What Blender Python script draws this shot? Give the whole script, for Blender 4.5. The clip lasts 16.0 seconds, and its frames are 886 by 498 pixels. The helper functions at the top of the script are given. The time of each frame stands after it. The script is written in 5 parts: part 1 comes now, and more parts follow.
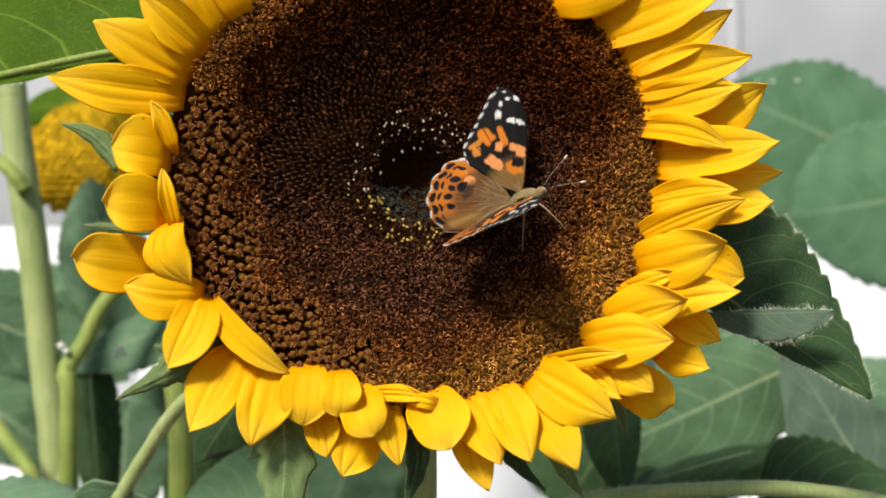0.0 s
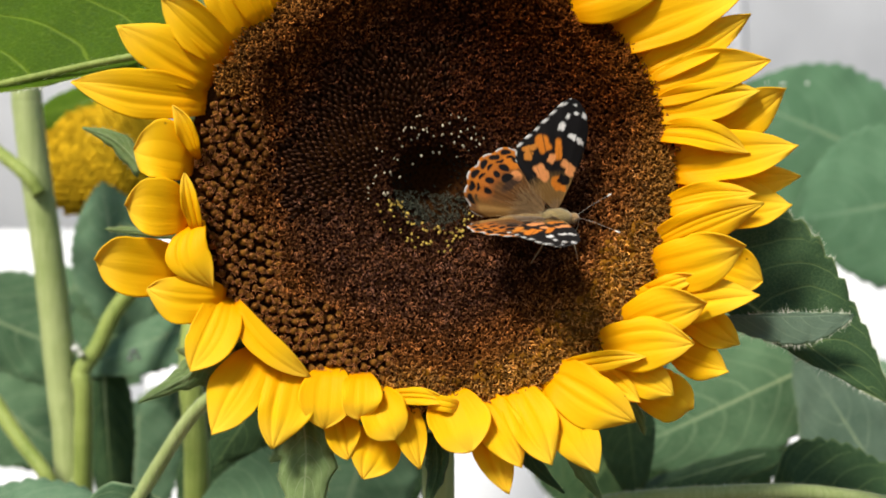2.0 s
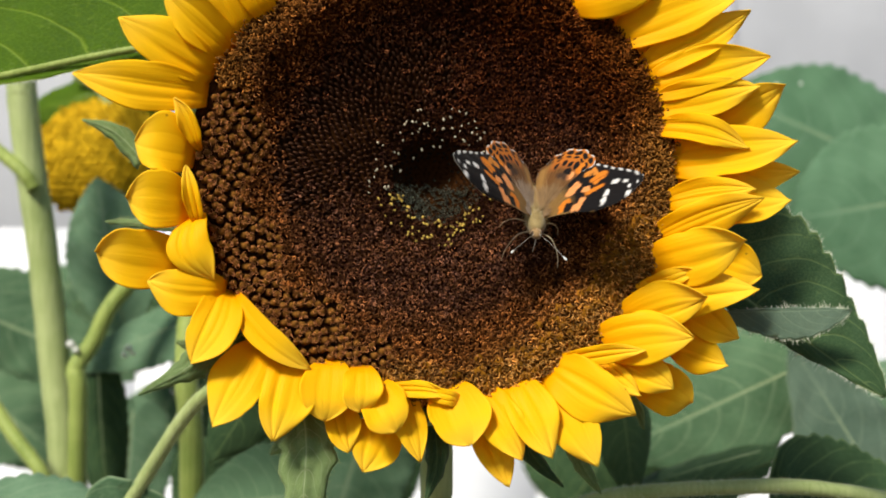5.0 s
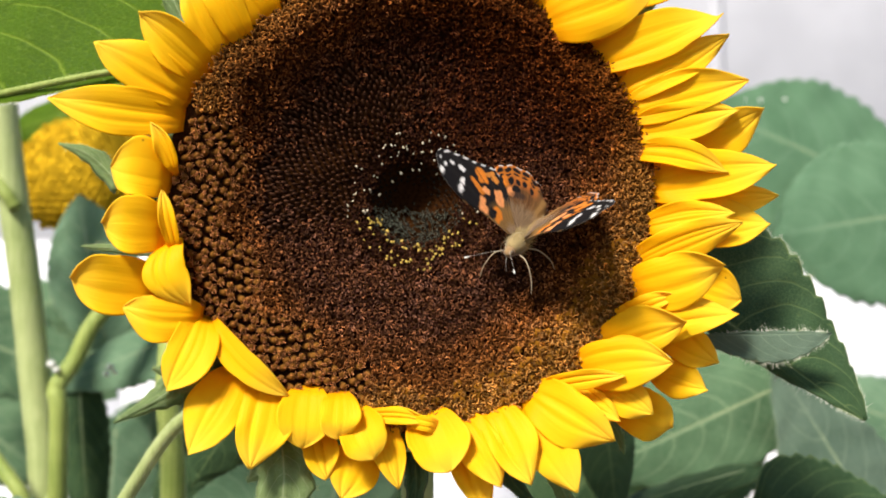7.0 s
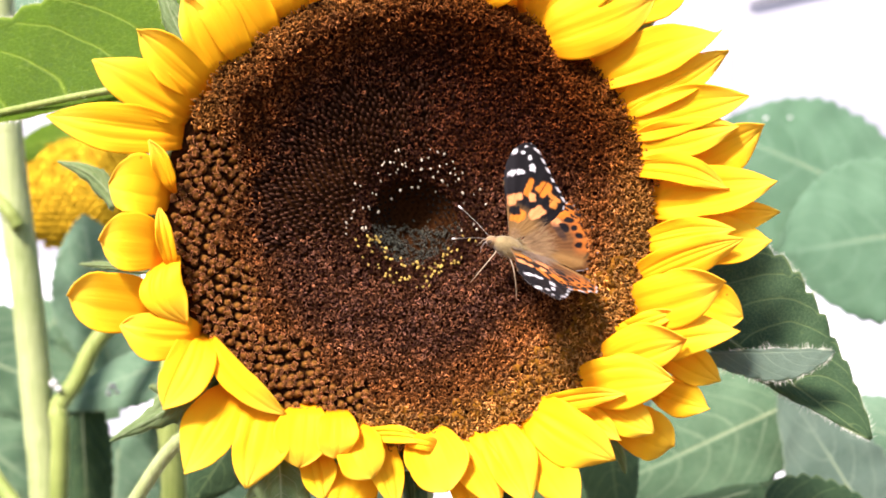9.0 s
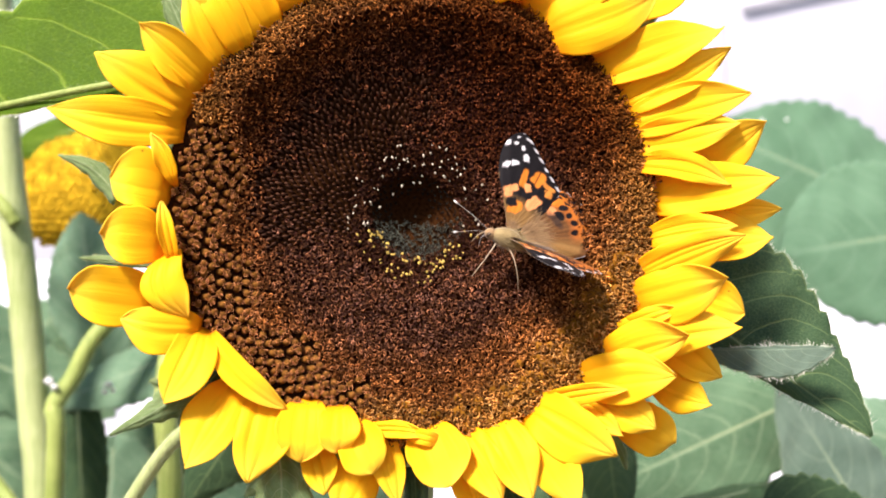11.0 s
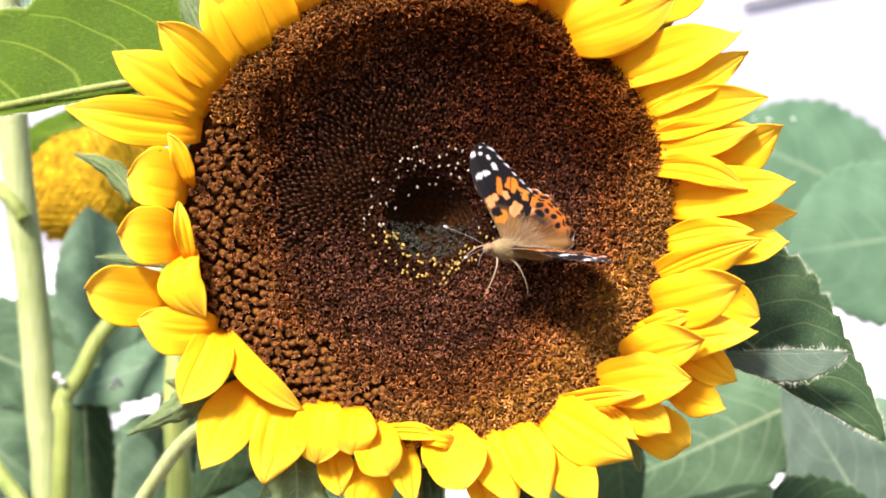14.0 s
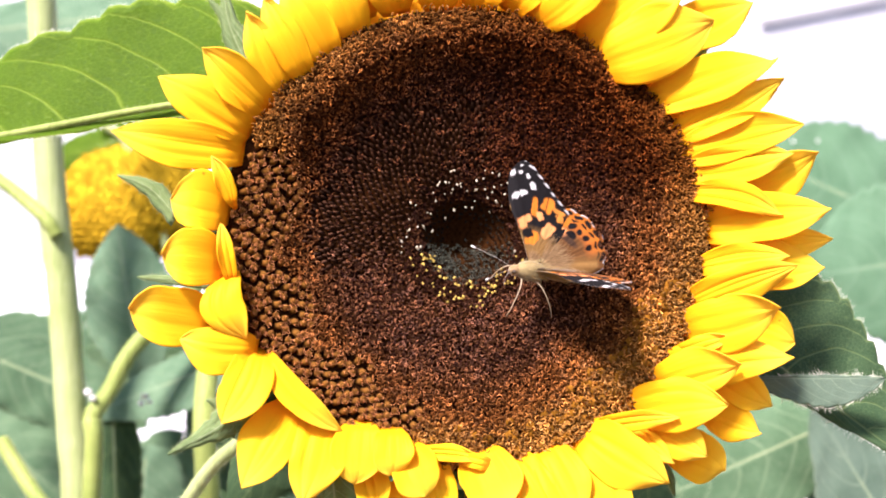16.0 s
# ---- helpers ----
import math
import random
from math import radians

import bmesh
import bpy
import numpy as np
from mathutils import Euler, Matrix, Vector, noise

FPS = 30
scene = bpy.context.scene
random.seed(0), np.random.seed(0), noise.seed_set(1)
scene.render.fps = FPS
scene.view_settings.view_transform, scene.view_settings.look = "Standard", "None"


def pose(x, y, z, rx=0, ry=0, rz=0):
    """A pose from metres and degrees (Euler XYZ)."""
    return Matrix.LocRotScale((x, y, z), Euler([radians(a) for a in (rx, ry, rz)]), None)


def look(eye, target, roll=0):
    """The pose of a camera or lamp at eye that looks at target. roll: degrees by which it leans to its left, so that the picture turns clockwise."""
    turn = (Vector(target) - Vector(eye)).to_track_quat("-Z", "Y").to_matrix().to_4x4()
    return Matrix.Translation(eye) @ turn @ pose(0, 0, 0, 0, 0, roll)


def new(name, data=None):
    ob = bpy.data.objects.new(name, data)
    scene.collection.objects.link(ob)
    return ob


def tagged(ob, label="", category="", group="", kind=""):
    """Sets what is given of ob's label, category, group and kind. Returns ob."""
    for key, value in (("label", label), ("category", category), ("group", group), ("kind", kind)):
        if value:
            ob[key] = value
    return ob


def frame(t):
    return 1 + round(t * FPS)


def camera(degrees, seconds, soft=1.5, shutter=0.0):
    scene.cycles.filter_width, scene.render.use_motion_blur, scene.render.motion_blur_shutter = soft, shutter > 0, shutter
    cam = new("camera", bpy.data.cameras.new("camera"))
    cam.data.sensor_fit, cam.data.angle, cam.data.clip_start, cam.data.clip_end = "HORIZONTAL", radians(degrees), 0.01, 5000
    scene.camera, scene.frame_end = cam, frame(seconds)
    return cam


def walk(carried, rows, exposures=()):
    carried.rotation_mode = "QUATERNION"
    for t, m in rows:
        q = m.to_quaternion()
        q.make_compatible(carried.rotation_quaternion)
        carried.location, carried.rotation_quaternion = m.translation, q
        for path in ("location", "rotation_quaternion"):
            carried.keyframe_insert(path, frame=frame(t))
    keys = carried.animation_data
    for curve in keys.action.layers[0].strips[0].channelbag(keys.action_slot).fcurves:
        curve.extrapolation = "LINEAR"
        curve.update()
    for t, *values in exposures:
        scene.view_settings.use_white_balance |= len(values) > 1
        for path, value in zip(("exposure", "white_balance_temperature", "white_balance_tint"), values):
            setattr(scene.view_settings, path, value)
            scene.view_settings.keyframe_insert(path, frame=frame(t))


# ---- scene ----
# ---------------------------------------------------------------- camera
cam = camera(50, 16.0, soft=1.85)
PATH = [
    (0, (-0.00685, -0.27184, 1.48404), (0.04486, 1.72395, 1.60296), -0.18),
    (0.5, (-0.01099, -0.27267, 1.48414), (0.03169, 1.72302, 1.60828), -0.02),
    (1, (-0.01024, -0.27316, 1.48428), (0.02820, 1.72232, 1.61309), -0.11),
    (1.5, (-0.01236, -0.27307, 1.48455), (0.03384, 1.72250, 1.60931), -0.02),
    (2, (-0.01158, -0.27306, 1.48440), (0.03273, 1.72262, 1.60815), -0.16),
    (2.5, (-0.01151, -0.27307, 1.48325), (0.03261, 1.72262, 1.60679), -0.02),
    (3, (-0.01429, -0.27362, 1.48221), (0.04106, 1.72158, 1.60921), 0.01),
    (5.5, (-0.01484, -0.27280, 1.48198), (0.05797, 1.72177, 1.60992), 0.04),
    (6, (-0.01302, -0.27213, 1.48294), (0.07665, 1.72155, 1.61409), -0.02),
    (6.5, (-0.01325, -0.27310, 1.48513), (0.08349, 1.72010, 1.61848), -0.13),
    (7, (-0.01141, -0.27238, 1.48656), (0.07455, 1.72039, 1.63309), -0.11),
    (7.5, (-0.00975, -0.27177, 1.48709), (0.06701, 1.71858, 1.66761), -0.24),
    (8, (-0.00739, -0.27121, 1.48626), (0.05727, 1.71855, 1.67774), -0.27),
    (8.5, (-0.00775, -0.27093, 1.48579), (0.05655, 1.71848, 1.68108), -0.11),
    (9, (-0.00843, -0.27094, 1.48580), (0.05897, 1.71896, 1.67485), -0.15),
    (11.5, (-0.01238, -0.26954, 1.48287), (0.07703, 1.71847, 1.68243), 0.12),
    (12, (-0.01383, -0.26915, 1.48365), (0.08637, 1.71867, 1.67994), 0.11),
    (12.5, (-0.01399, -0.26947, 1.48534), (0.08972, 1.71922, 1.67064), 0.16),
    (13, (-0.01257, -0.26950, 1.48530), (0.08340, 1.71936, 1.67291), 0.12),
    (13.5, (-0.01380, -0.26949, 1.48588), (0.08909, 1.71938, 1.66975), 0.19),
    (14, (-0.01634, -0.27026, 1.48581), (0.07053, 1.71945, 1.66885), 0.46),
    (14.5, (-0.01868, -0.27199, 1.48816), (0.04636, 1.71599, 1.69727), 0.61),
    (15, (-0.02380, -0.27234, 1.48891), (0.04528, 1.71602, 1.69305), 0.81),
    (15.5, (-0.02186, -0.27272, 1.48861), (0.03763, 1.71534, 1.69853), 0.92),
    (16, (-0.02326, -0.27321, 1.48745), (0.03362, 1.71426, 1.70361), 1.00),
]
EXPOSURES = [
    (0, 0.05, 6650, 9), (3, 0.06, 6650, 9), (5.5, 0.06, 6650, 9), (6, 0.06, 6650, 9), (6.5, 0.22, 6650, 10), (7, 0.44, 6600, 14), (7.5, 0.71, 6500, 20), (8, 0.88, 6400, 23), (9, 1.13, 6350, 29), (11.5, 0.92, 6450, 25), (12.5, 0.83, 6500, 24), (13.5, 0.95, 6450, 25), (14, 1.07, 6400, 27), (14.5, 1.16, 6350, 29), (16, 1.26, 6300, 30),
]
walk(cam, [(t, look(eye, target, roll)) for t, eye, target, roll in PATH], EXPOSURES)
cam.data.dof.use_dof = True
cam.data.dof.focus_distance = 0.272
cam.data.dof.aperture_fstop = 10.5

# ---------------------------------------------------------------- light
SUN_FROM = Vector((-0.38, -0.58, 0.72)).normalized()
world = bpy.data.worlds.new("sky")
scene.world = world
world.use_nodes = True
sky = world.node_tree.nodes.new("ShaderNodeTexSky")
sky.sky_type = "NISHITA"
sky.sun_disc = False
sky.sun_elevation = math.asin(SUN_FROM.z)
sky.sun_rotation = math.atan2(SUN_FROM.x, SUN_FROM.y)
background = world.node_tree.nodes["Background"]
background.inputs["Strength"].default_value = 0.10
world.node_tree.links.new(sky.outputs["Color"], background.inputs["Color"])
sun = new("sun", bpy.data.lights.new("sun", "SUN"))
sun.data.energy = 5.0
sun.data.angle = radians(12)
sun.data.color = (1.0, 0.95, 0.87)
sun.matrix_world = look(SUN_FROM * 10, (0, 0, 0))


# ---------------------------------------------------------------- materials
class Paint:
    """A node material with a few shortcuts."""

    def __init__(self, name, rough=0.6, metal=0.0):
        self.mat = bpy.data.materials.new(name)
        self.mat.use_nodes = True
        self.tree = self.mat.node_tree
        self.main = self.tree.nodes["Principled BSDF"]
        self.out = self.tree.nodes["Material Output"]
        self.main.inputs["Roughness"].default_value = rough
        self.main.inputs["Metallic"].default_value = metal

    def node(self, kind, **values):
        n = self.tree.nodes.new("ShaderNode" + kind)
        for key, value in values.items():
            n.inputs[key.replace("_", " ")].default_value = value
        return n

    def link(self, a, b):
        self.tree.links.new(a, b)

    def math(self, op, a, b=0.0, c=0.0):
        n = self.tree.nodes.new("ShaderNodeMath")
        n.operation = op
        for i, v in enumerate((a, b, c)):
            if isinstance(v, (int, float)):
                n.inputs[i].default_value = v
            else:
                self.link(v, n.inputs[i])
        return n.outputs[0]

    def noise(self, scale, detail=4.0, rough=0.55, coords=None, stretch=None):
        n = self.node("TexNoise", Scale=scale, Detail=detail, Roughness=rough)
        if coords is None:
            coords = self.node("TexCoord").outputs["Object"]
        if stretch:
            m = self.node("Mapping", Scale=stretch)
            self.link(coords, m.inputs["Vector"])
            coords = m.outputs[0]
        self.link(coords, n.inputs["Vector"])
        return n.outputs["Fac"]

    def ramp(self, fac, *stops):
        n = self.tree.nodes.new("ShaderNodeValToRGB")
        e = n.color_ramp.elements
        while len(e) < len(stops):
            e.new(0.5)
        for el, (pos, col) in zip(e, stops):
            el.position, el.color = pos, (*col, 1)
        self.link(fac, n.inputs[0])
        return n.outputs[0]

    def mix(self, fac, a, b, blend="MIX"):
        n = self.tree.nodes.new("ShaderNodeMix")
        n.data_type = "RGBA"
        n.blend_type = blend
        for i, v in ((0, fac), (6, a), (7, b)):
            if isinstance(v, (int, float)):
                n.inputs[i].default_value = v
            elif isinstance(v, tuple):
                n.inputs[i].default_value = (*v, 1)
            else:
                self.link(v, n.inputs[i])
        return n.outputs[2]

    def color(self, c):
        if isinstance(c, tuple):
            self.main.inputs["Base Color"].default_value = (*c, 1)
        else:
            self.link(c, self.main.inputs["Base Color"])
        return self

    def bump(self, height, strength=0.4, distance=0.001):
        n = self.node("Bump", Strength=strength, Distance=distance)
        self.link(height, n.inputs["Height"])
        self.link(n.outputs[0], self.main.inputs["Normal"])
        return self

    def thin(self, color, share):
        """Lets a share of the light through, as a leaf or petal does."""
        t = self.node("BsdfTranslucent")
        m = self.node("MixShader")
        if isinstance(color, tuple):
            t.inputs["Color"].default_value = (*color, 1)
        else:
            self.link(color, t.inputs["Color"])
        m.inputs[0].default_value = share
        self.link(self.main.outputs[0], m.inputs[1])
        self.link(t.outputs[0], m.inputs[2])
        self.link(m.outputs[0], self.out.inputs["Surface"])
        return self


def petal_material():
    p = Paint("petal_yellow", 0.5)
    p.main.inputs["Specular IOR Level"].default_value = 0.06
    uv = p.node("UVMap").outputs[0]
    parts = p.node("SeparateXYZ")
    p.link(uv, parts.inputs[0])
    along = parts.outputs[1]
    info = p.node("ObjectInfo").outputs["Random"]
    streak = p.noise(1.0, 3, 0.6, uv, (26, 1.6, 1))
    blotch = p.noise(1.0, 2, 0.5, uv, (2.2, 3.0, 1))
    base = p.ramp(along, (0.0, (0.88, 0.33, 0.001)), (0.22, (0.97, 0.50, 0.003)), (0.60, (0.99, 0.62, 0.012)), (1.0, (0.99, 0.69, 0.060)))
    tone = p.mix(p.math("MULTIPLY", streak, 0.20), base, (0.88, 0.40, 0.002))
    tone = p.mix(p.math("MULTIPLY", info, 0.22), tone, (0.90, 0.47, 0.003))
    tone = p.mix(p.math("MULTIPLY", p.math("SUBTRACT", blotch, 0.45), 0.5), tone, (0.96, 0.63, 0.02))
    spot = p.node("TexVoronoi", Scale=85.0)
    p.link(p.node("TexCoord").outputs["Object"], spot.inputs["Vector"])
    speck = p.math("MULTIPLY", p.math("LESS_THAN", spot.outputs["Distance"], 0.035), 0.6)
    tone = p.mix(speck, tone, (0.25, 0.09, 0.01))
    p.color(tone).bump(p.math("ADD", streak, p.math("MULTIPLY", p.noise(900, 3), 0.25)), 0.25, 0.0004)
    return p.thin(p.mix(0.5, tone, (0.97, 0.50, 0.002)), 0.27).mat


def leaf_material(name, dark, light, vein, share=0.25, tint=(0.20, 0.45, 0.03)):
    p = Paint(name, 0.55)
    p.main.inputs["Specular IOR Level"].default_value = 0.12
    uv = p.node("UVMap").outputs[0]
    s = p.node("SeparateXYZ")
    p.link(uv, s.inputs[0])
    across = p.math("ABSOLUTE", p.math("SUBTRACT", s.outputs[0], 0.5))
    wobble = p.noise(3.0, 2, 0.5, uv)
    lane = p.math("SUBTRACT", p.math("MULTIPLY", s.outputs[1], 7.0), p.math("MULTIPLY", p.math("POWER", across, 1.7), 8.5))
    lane = p.math("ADD", lane, p.math("MULTIPLY", wobble, 0.5))
    near = p.math("ABSOLUTE", p.math("SUBTRACT", p.math("FRACT", lane), 0.5))
    lateral = p.math("SUBTRACT", 1.0, p.math("MULTIPLY", near, 20.0))
    lateral = p.math("MAXIMUM", lateral, 0.0)
    rib = p.math("MAXIMUM", p.math("SUBTRACT", 1.0, p.math("MULTIPLY", across, 46.0)), 0.0)
    web = p.node("TexVoronoi", Scale=64.0)
    web.feature = "DISTANCE_TO_EDGE"
    p.link(uv, web.inputs["Vector"])
    mesh = p.math("MAXIMUM", p.math("SUBTRACT", 1.0, p.math("MULTIPLY", web.outputs["Distance"], 11.0)), 0.0)
    veins = p.math("MAXIMUM", p.math("MULTIPLY", lateral, 0.85), rib)
    grain = p.noise(420, 5, 0.6)
    cloud = p.noise(34, 4, 0.55)
    tone = p.ramp(p.math("ADD", p.math("MULTIPLY", cloud, 0.75), p.math("MULTIPLY", grain, 0.25)), (0.36, dark), (0.62, light))
    tone = p.mix(p.math("MULTIPLY", p.node("ObjectInfo").outputs["Random"], 0.35), tone, light)
    tone = p.mix(p.math("MULTIPLY", mesh, 0.34), tone, vein)
    tone = p.mix(p.math("MULTIPLY", veins, 0.75), tone, vein)
    margin = p.math("MAXIMUM", p.math("MULTIPLY", p.math("SUBTRACT", across, 0.485), 60.0), 0.0)
    tone = p.mix(p.math("MINIMUM", margin, 0.8), tone, vein)
    height = p.math("SUBTRACT", p.math("MULTIPLY", grain, 0.5), p.math("ADD", p.math("MULTIPLY", veins, 0.5), p.math("MULTIPLY", mesh, 0.22)))
    p.color(tone).bump(height, 0.5, 0.0012)
    return p.thin(p.mix(0.6, tone, tint), share).mat


def stem_material(name, a, b):
    p = Paint(name, 0.55)
    ridge = p.noise(1.0, 3, 0.6, None, (700, 700, 12))
    cloud = p.noise(45, 3)
    tone = p.ramp(p.math("ADD", p.math("MULTIPLY", ridge, 0.5), p.math("MULTIPLY", cloud, 0.5)), (0.32, a), (0.66, b))
    p.color(tone).bump(ridge, 0.35, 0.0008)
    p.main.inputs["Sheen Weight"].default_value = 0.08
    p.main.inputs["Specular IOR Level"].default_value = 0.2
    p.main.inputs["Subsurface Weight"].default_value = 0.0
    return p.mat


def plain_material(name, a, b, scale, rough=0.6, strength=0.4, distance=0.0005):
    p = Paint(name, rough)
    n = p.noise(scale, 5, 0.6)
    return p.color(p.ramp(n, (0.3, a), (0.7, b))).bump(n, strength, distance).mat


def pigment_material(name, rough=0.55, share=0.0, sheen=0.0, fleck=900.0, gloss=0.12):
    """Colour from the mesh's own pigment layer, with fine scales over it."""
    p = Paint(name, rough)
    a = p.tree.nodes.new("ShaderNodeAttribute")
    a.attribute_name = "pigment"
    n = p.noise(fleck, 3, 0.7)
    tone = p.mix(0.35, a.outputs["Color"], p.ramp(n, (0.3, (0.55, 0.55, 0.55)), (0.7, (1.35, 1.35, 1.35))), "MULTIPLY")
    p.color(tone).bump(n, 0.3, 0.0003)
    p.main.inputs["Specular IOR Level"].default_value = gloss
    p.main.inputs["Sheen Weight"].default_value = sheen
    if share:
        p.thin(tone, share)
    return p.mat


PETAL = petal_material()
LEAF = leaf_material("leaf_green", (0.034, 0.088, 0.040), (0.105, 0.200, 0.100), (0.30, 0.40, 0.22), 0.20, (0.14, 0.32, 0.09))
LEAF_BRIGHT = leaf_material("leaf_fresh_green", (0.044, 0.108, 0.002), (0.090, 0.190, 0.004), (0.30, 0.42, 0.05), 0.42, (0.36, 0.50, 0.01))
# green of the dark leaves; deep leaves take it as shade put into colour
LEAF_DARK_SHADED = leaf_material("leaf_dark_green_shaded", (0.016, 0.044, 0.018), (0.044, 0.094, 0.040), (0.17, 0.24, 0.09), 0.12, (0.12, 0.24, 0.03))
LEAF_PALE = leaf_material("leaf_pale_underside", (0.075, 0.125, 0.085), (0.125, 0.185, 0.130), (0.24, 0.32, 0.21), 0.15)
LEAF_DUSTY = leaf_material("leaf_dusty_green", (0.060, 0.140, 0.072), (0.150, 0.262, 0.150), (0.31, 0.42, 0.26), 0.20, (0.16, 0.34, 0.12))
LEAF_SOFT = leaf_material("leaf_soft_green", (0.066, 0.150, 0.074), (0.120, 0.235, 0.128), (0.19, 0.31, 0.19), 0.22, (0.16, 0.34, 0.12))
BRACT = leaf_material("bract_green", (0.09, 0.16, 0.045), (0.25, 0.35, 0.13), (0.48, 0.56, 0.30), 0.25)
RIB = stem_material("rib_pale_green", (0.20, 0.27, 0.13), (0.32, 0.39, 0.20))
STEM = stem_material("stem_green", (0.15, 0.215, 0.035), (0.33, 0.39, 0.10))
STEM_PALE = stem_material("stem_pale_green", (0.24, 0.31, 0.095), (0.43, 0.49, 0.21))
FLORET = pigment_material("floret_brown", 0.9, 0.0, 0.0, 1500.0, 0.02)
DISC = plain_material("disc_brown", (0.016, 0.006, 0.002), (0.050, 0.019, 0.006), 900, 1.0)
DISC.node_tree.nodes["Principled BSDF"].inputs["Specular IOR Level"].default_value = 0.0
WING = pigment_material("wing_scales", 0.7, 0.10, 0.03, 2200.0)
FUR = pigment_material("butterfly_fur", 0.7, 0.0, 0.4, 2500.0)
EYE = plain_material("insect_eye", (0.05, 0.035, 0.02), (0.12, 0.08, 0.05), 3000, 0.25)
LEG = plain_material("insect_leg", (0.34, 0.25, 0.14), (0.55, 0.43, 0.27), 3000, 0.5)
CLUB = plain_material("antenna_club", (0.75, 0.72, 0.62), (0.9, 0.88, 0.8), 3000, 0.5)
FEELER = plain_material("antenna_shaft", (0.22, 0.19, 0.15), (0.45, 0.41, 0.35), 4000, 0.5)
BLACK = plain_material("wasp_black", (0.010, 0.009, 0.008), (0.03, 0.027, 0.02), 2500, 0.35)
STRIPE = plain_material("wasp_yellow", (0.62, 0.50, 0.12), (0.78, 0.68, 0.30), 2500, 0.35)
BOARD = plain_material("fence_white", (0.74, 0.75, 0.77), (0.82, 0.83, 0.84), 7, 0.55, 0.15, 0.002)
HOUSE = plain_material("house_wall_pale", (0.45, 0.46, 0.48), (0.53, 0.54, 0.56), 3, 0.7, 0.15, 0.002)
GREY = plain_material("trim_grey", (0.66, 0.67, 0.68), (0.72, 0.73, 0.74), 9, 0.5)
HAIR = plain_material("plant_hair", (0.50, 0.54, 0.38), (0.66, 0.68, 0.54), 2500, 0.7)
FLUFF = plain_material("white_fluff", (0.62, 0.62, 0.56), (0.80, 0.80, 0.74), 2500, 0.9)
SOIL = plain_material("soil", (0.045, 0.032, 0.020), (0.10, 0.075, 0.05), 14, 0.9, 0.8, 0.03)
WASPWING = Paint("wasp_wing", 0.2).color((0.45, 0.40, 0.30)).thin((0.6, 0.55, 0.45), 0.7).mat


# ---------------------------------------------------------------- mesh tools
def part(name, bm, material, parent=None, label=""):
    """One bmesh as one mesh object, under a thing or a part."""
    mesh = bpy.data.meshes.new(name)
    bm.to_mesh(mesh)
    bm.free()
    return mesh_part(name, mesh, material, parent, label)


def mesh_part(name, mesh, material, parent=None, label="", smooth=True):
    if smooth:
        mesh.polygons.foreach_set("use_smooth", [True] * len(mesh.polygons))
    if material and not mesh.materials:
        mesh.materials.append(material)
    ob = new(name, mesh)
    if parent:
        ob.parent = parent
    if label:
        ob["label"] = label
    return ob


def raw_mesh(name, verts, faces, uv=None, pigment=None):
    mesh = bpy.data.meshes.new(name)
    mesh.from_pydata([tuple(v) for v in verts], [], [tuple(int(i) for i in f) for f in faces])
    if uv is not None:
        layer = mesh.uv_layers.new(name="UVMap")
        index = np.empty(len(mesh.loops), dtype=np.int32)
        mesh.loops.foreach_get("vertex_index", index)
        layer.data.foreach_set("uv", np.asarray(uv, dtype=np.float32)[index].ravel())
    if pigment is not None:
        layer = mesh.color_attributes.new("pigment", "FLOAT_COLOR", "POINT")
        rgba = np.ones((len(verts), 4), dtype=np.float32)
        rgba[:, :3] = pigment
        layer.data.foreach_set("color", rgba.ravel())
    mesh.update()
    return mesh


def sheet(grid, thickness):
    """A closed thin skin over a grid of points (rows, columns, 3): vertices, faces and the number on the front."""
    g = np.asarray(grid, float)
    n, m = g.shape[:2]
    du = np.gradient(g, axis=1)
    dv = np.gradient(g, axis=0)
    normal = np.cross(du, dv)
    normal /= np.linalg.norm(normal, axis=2, keepdims=True) + 1e-12
    front = (g + normal * thickness / 2).reshape(-1, 3)
    back = (g - normal * thickness / 2).reshape(-1, 3)
    k = n * m
    faces = []
    for i in range(n - 1):
        for j in range(m - 1):
            a = i * m + j
            faces.append((a, a + 1, a + m + 1, a + m))
            faces.append((k + a, k + a + m, k + a + m + 1, k + a + 1))
    edge = [j for j in range(m)] + [i * m + m - 1 for i in range(1, n)] + [(n - 1) * m + j for j in range(m - 2, -1, -1)] + [i * m for i in range(n - 2, 0, -1)]
    for a, b in zip(edge, edge[1:] + edge[:1]):
        faces.append((b, a, k + a, k + b))
    return np.concatenate([front, back]), faces, k


def tube_arrays(points, radii, sides=6):
    """Vertices and faces of a tapered tube along points."""
    p = np.asarray(points, float)
    r = np.broadcast_to(np.asarray(radii, float), (len(p),))
    d = np.gradient(p, axis=0)
    d /= np.linalg.norm(d, axis=1, keepdims=True) + 1e-12
    ref = np.array([0.31, 0.17, 0.94]) if abs(d[0] @ np.array([0.31, 0.17, 0.94])) < 0.9 else np.array([1.0, 0.1, 0.0])
    verts, faces = [], []
    for q, t, w in zip(p, d, r):
        a = np.cross(t, ref)
        a /= np.linalg.norm(a) + 1e-12
        b = np.cross(t, a)
        for s in range(sides):
            h = 2 * math.pi * s / sides
            verts.append(q + w * (math.cos(h) * a + math.sin(h) * b))
    for i in range(len(p) - 1):
        for s in range(sides):
            s2 = (s + 1) % sides
            faces.append((i * sides + s, i * sides + s2, (i + 1) * sides + s2, (i + 1) * sides + s))
    faces.append(tuple(range(sides))[::-1])
    faces.append(tuple((len(p) - 1) * sides + s for s in range(sides)))
    return verts, faces


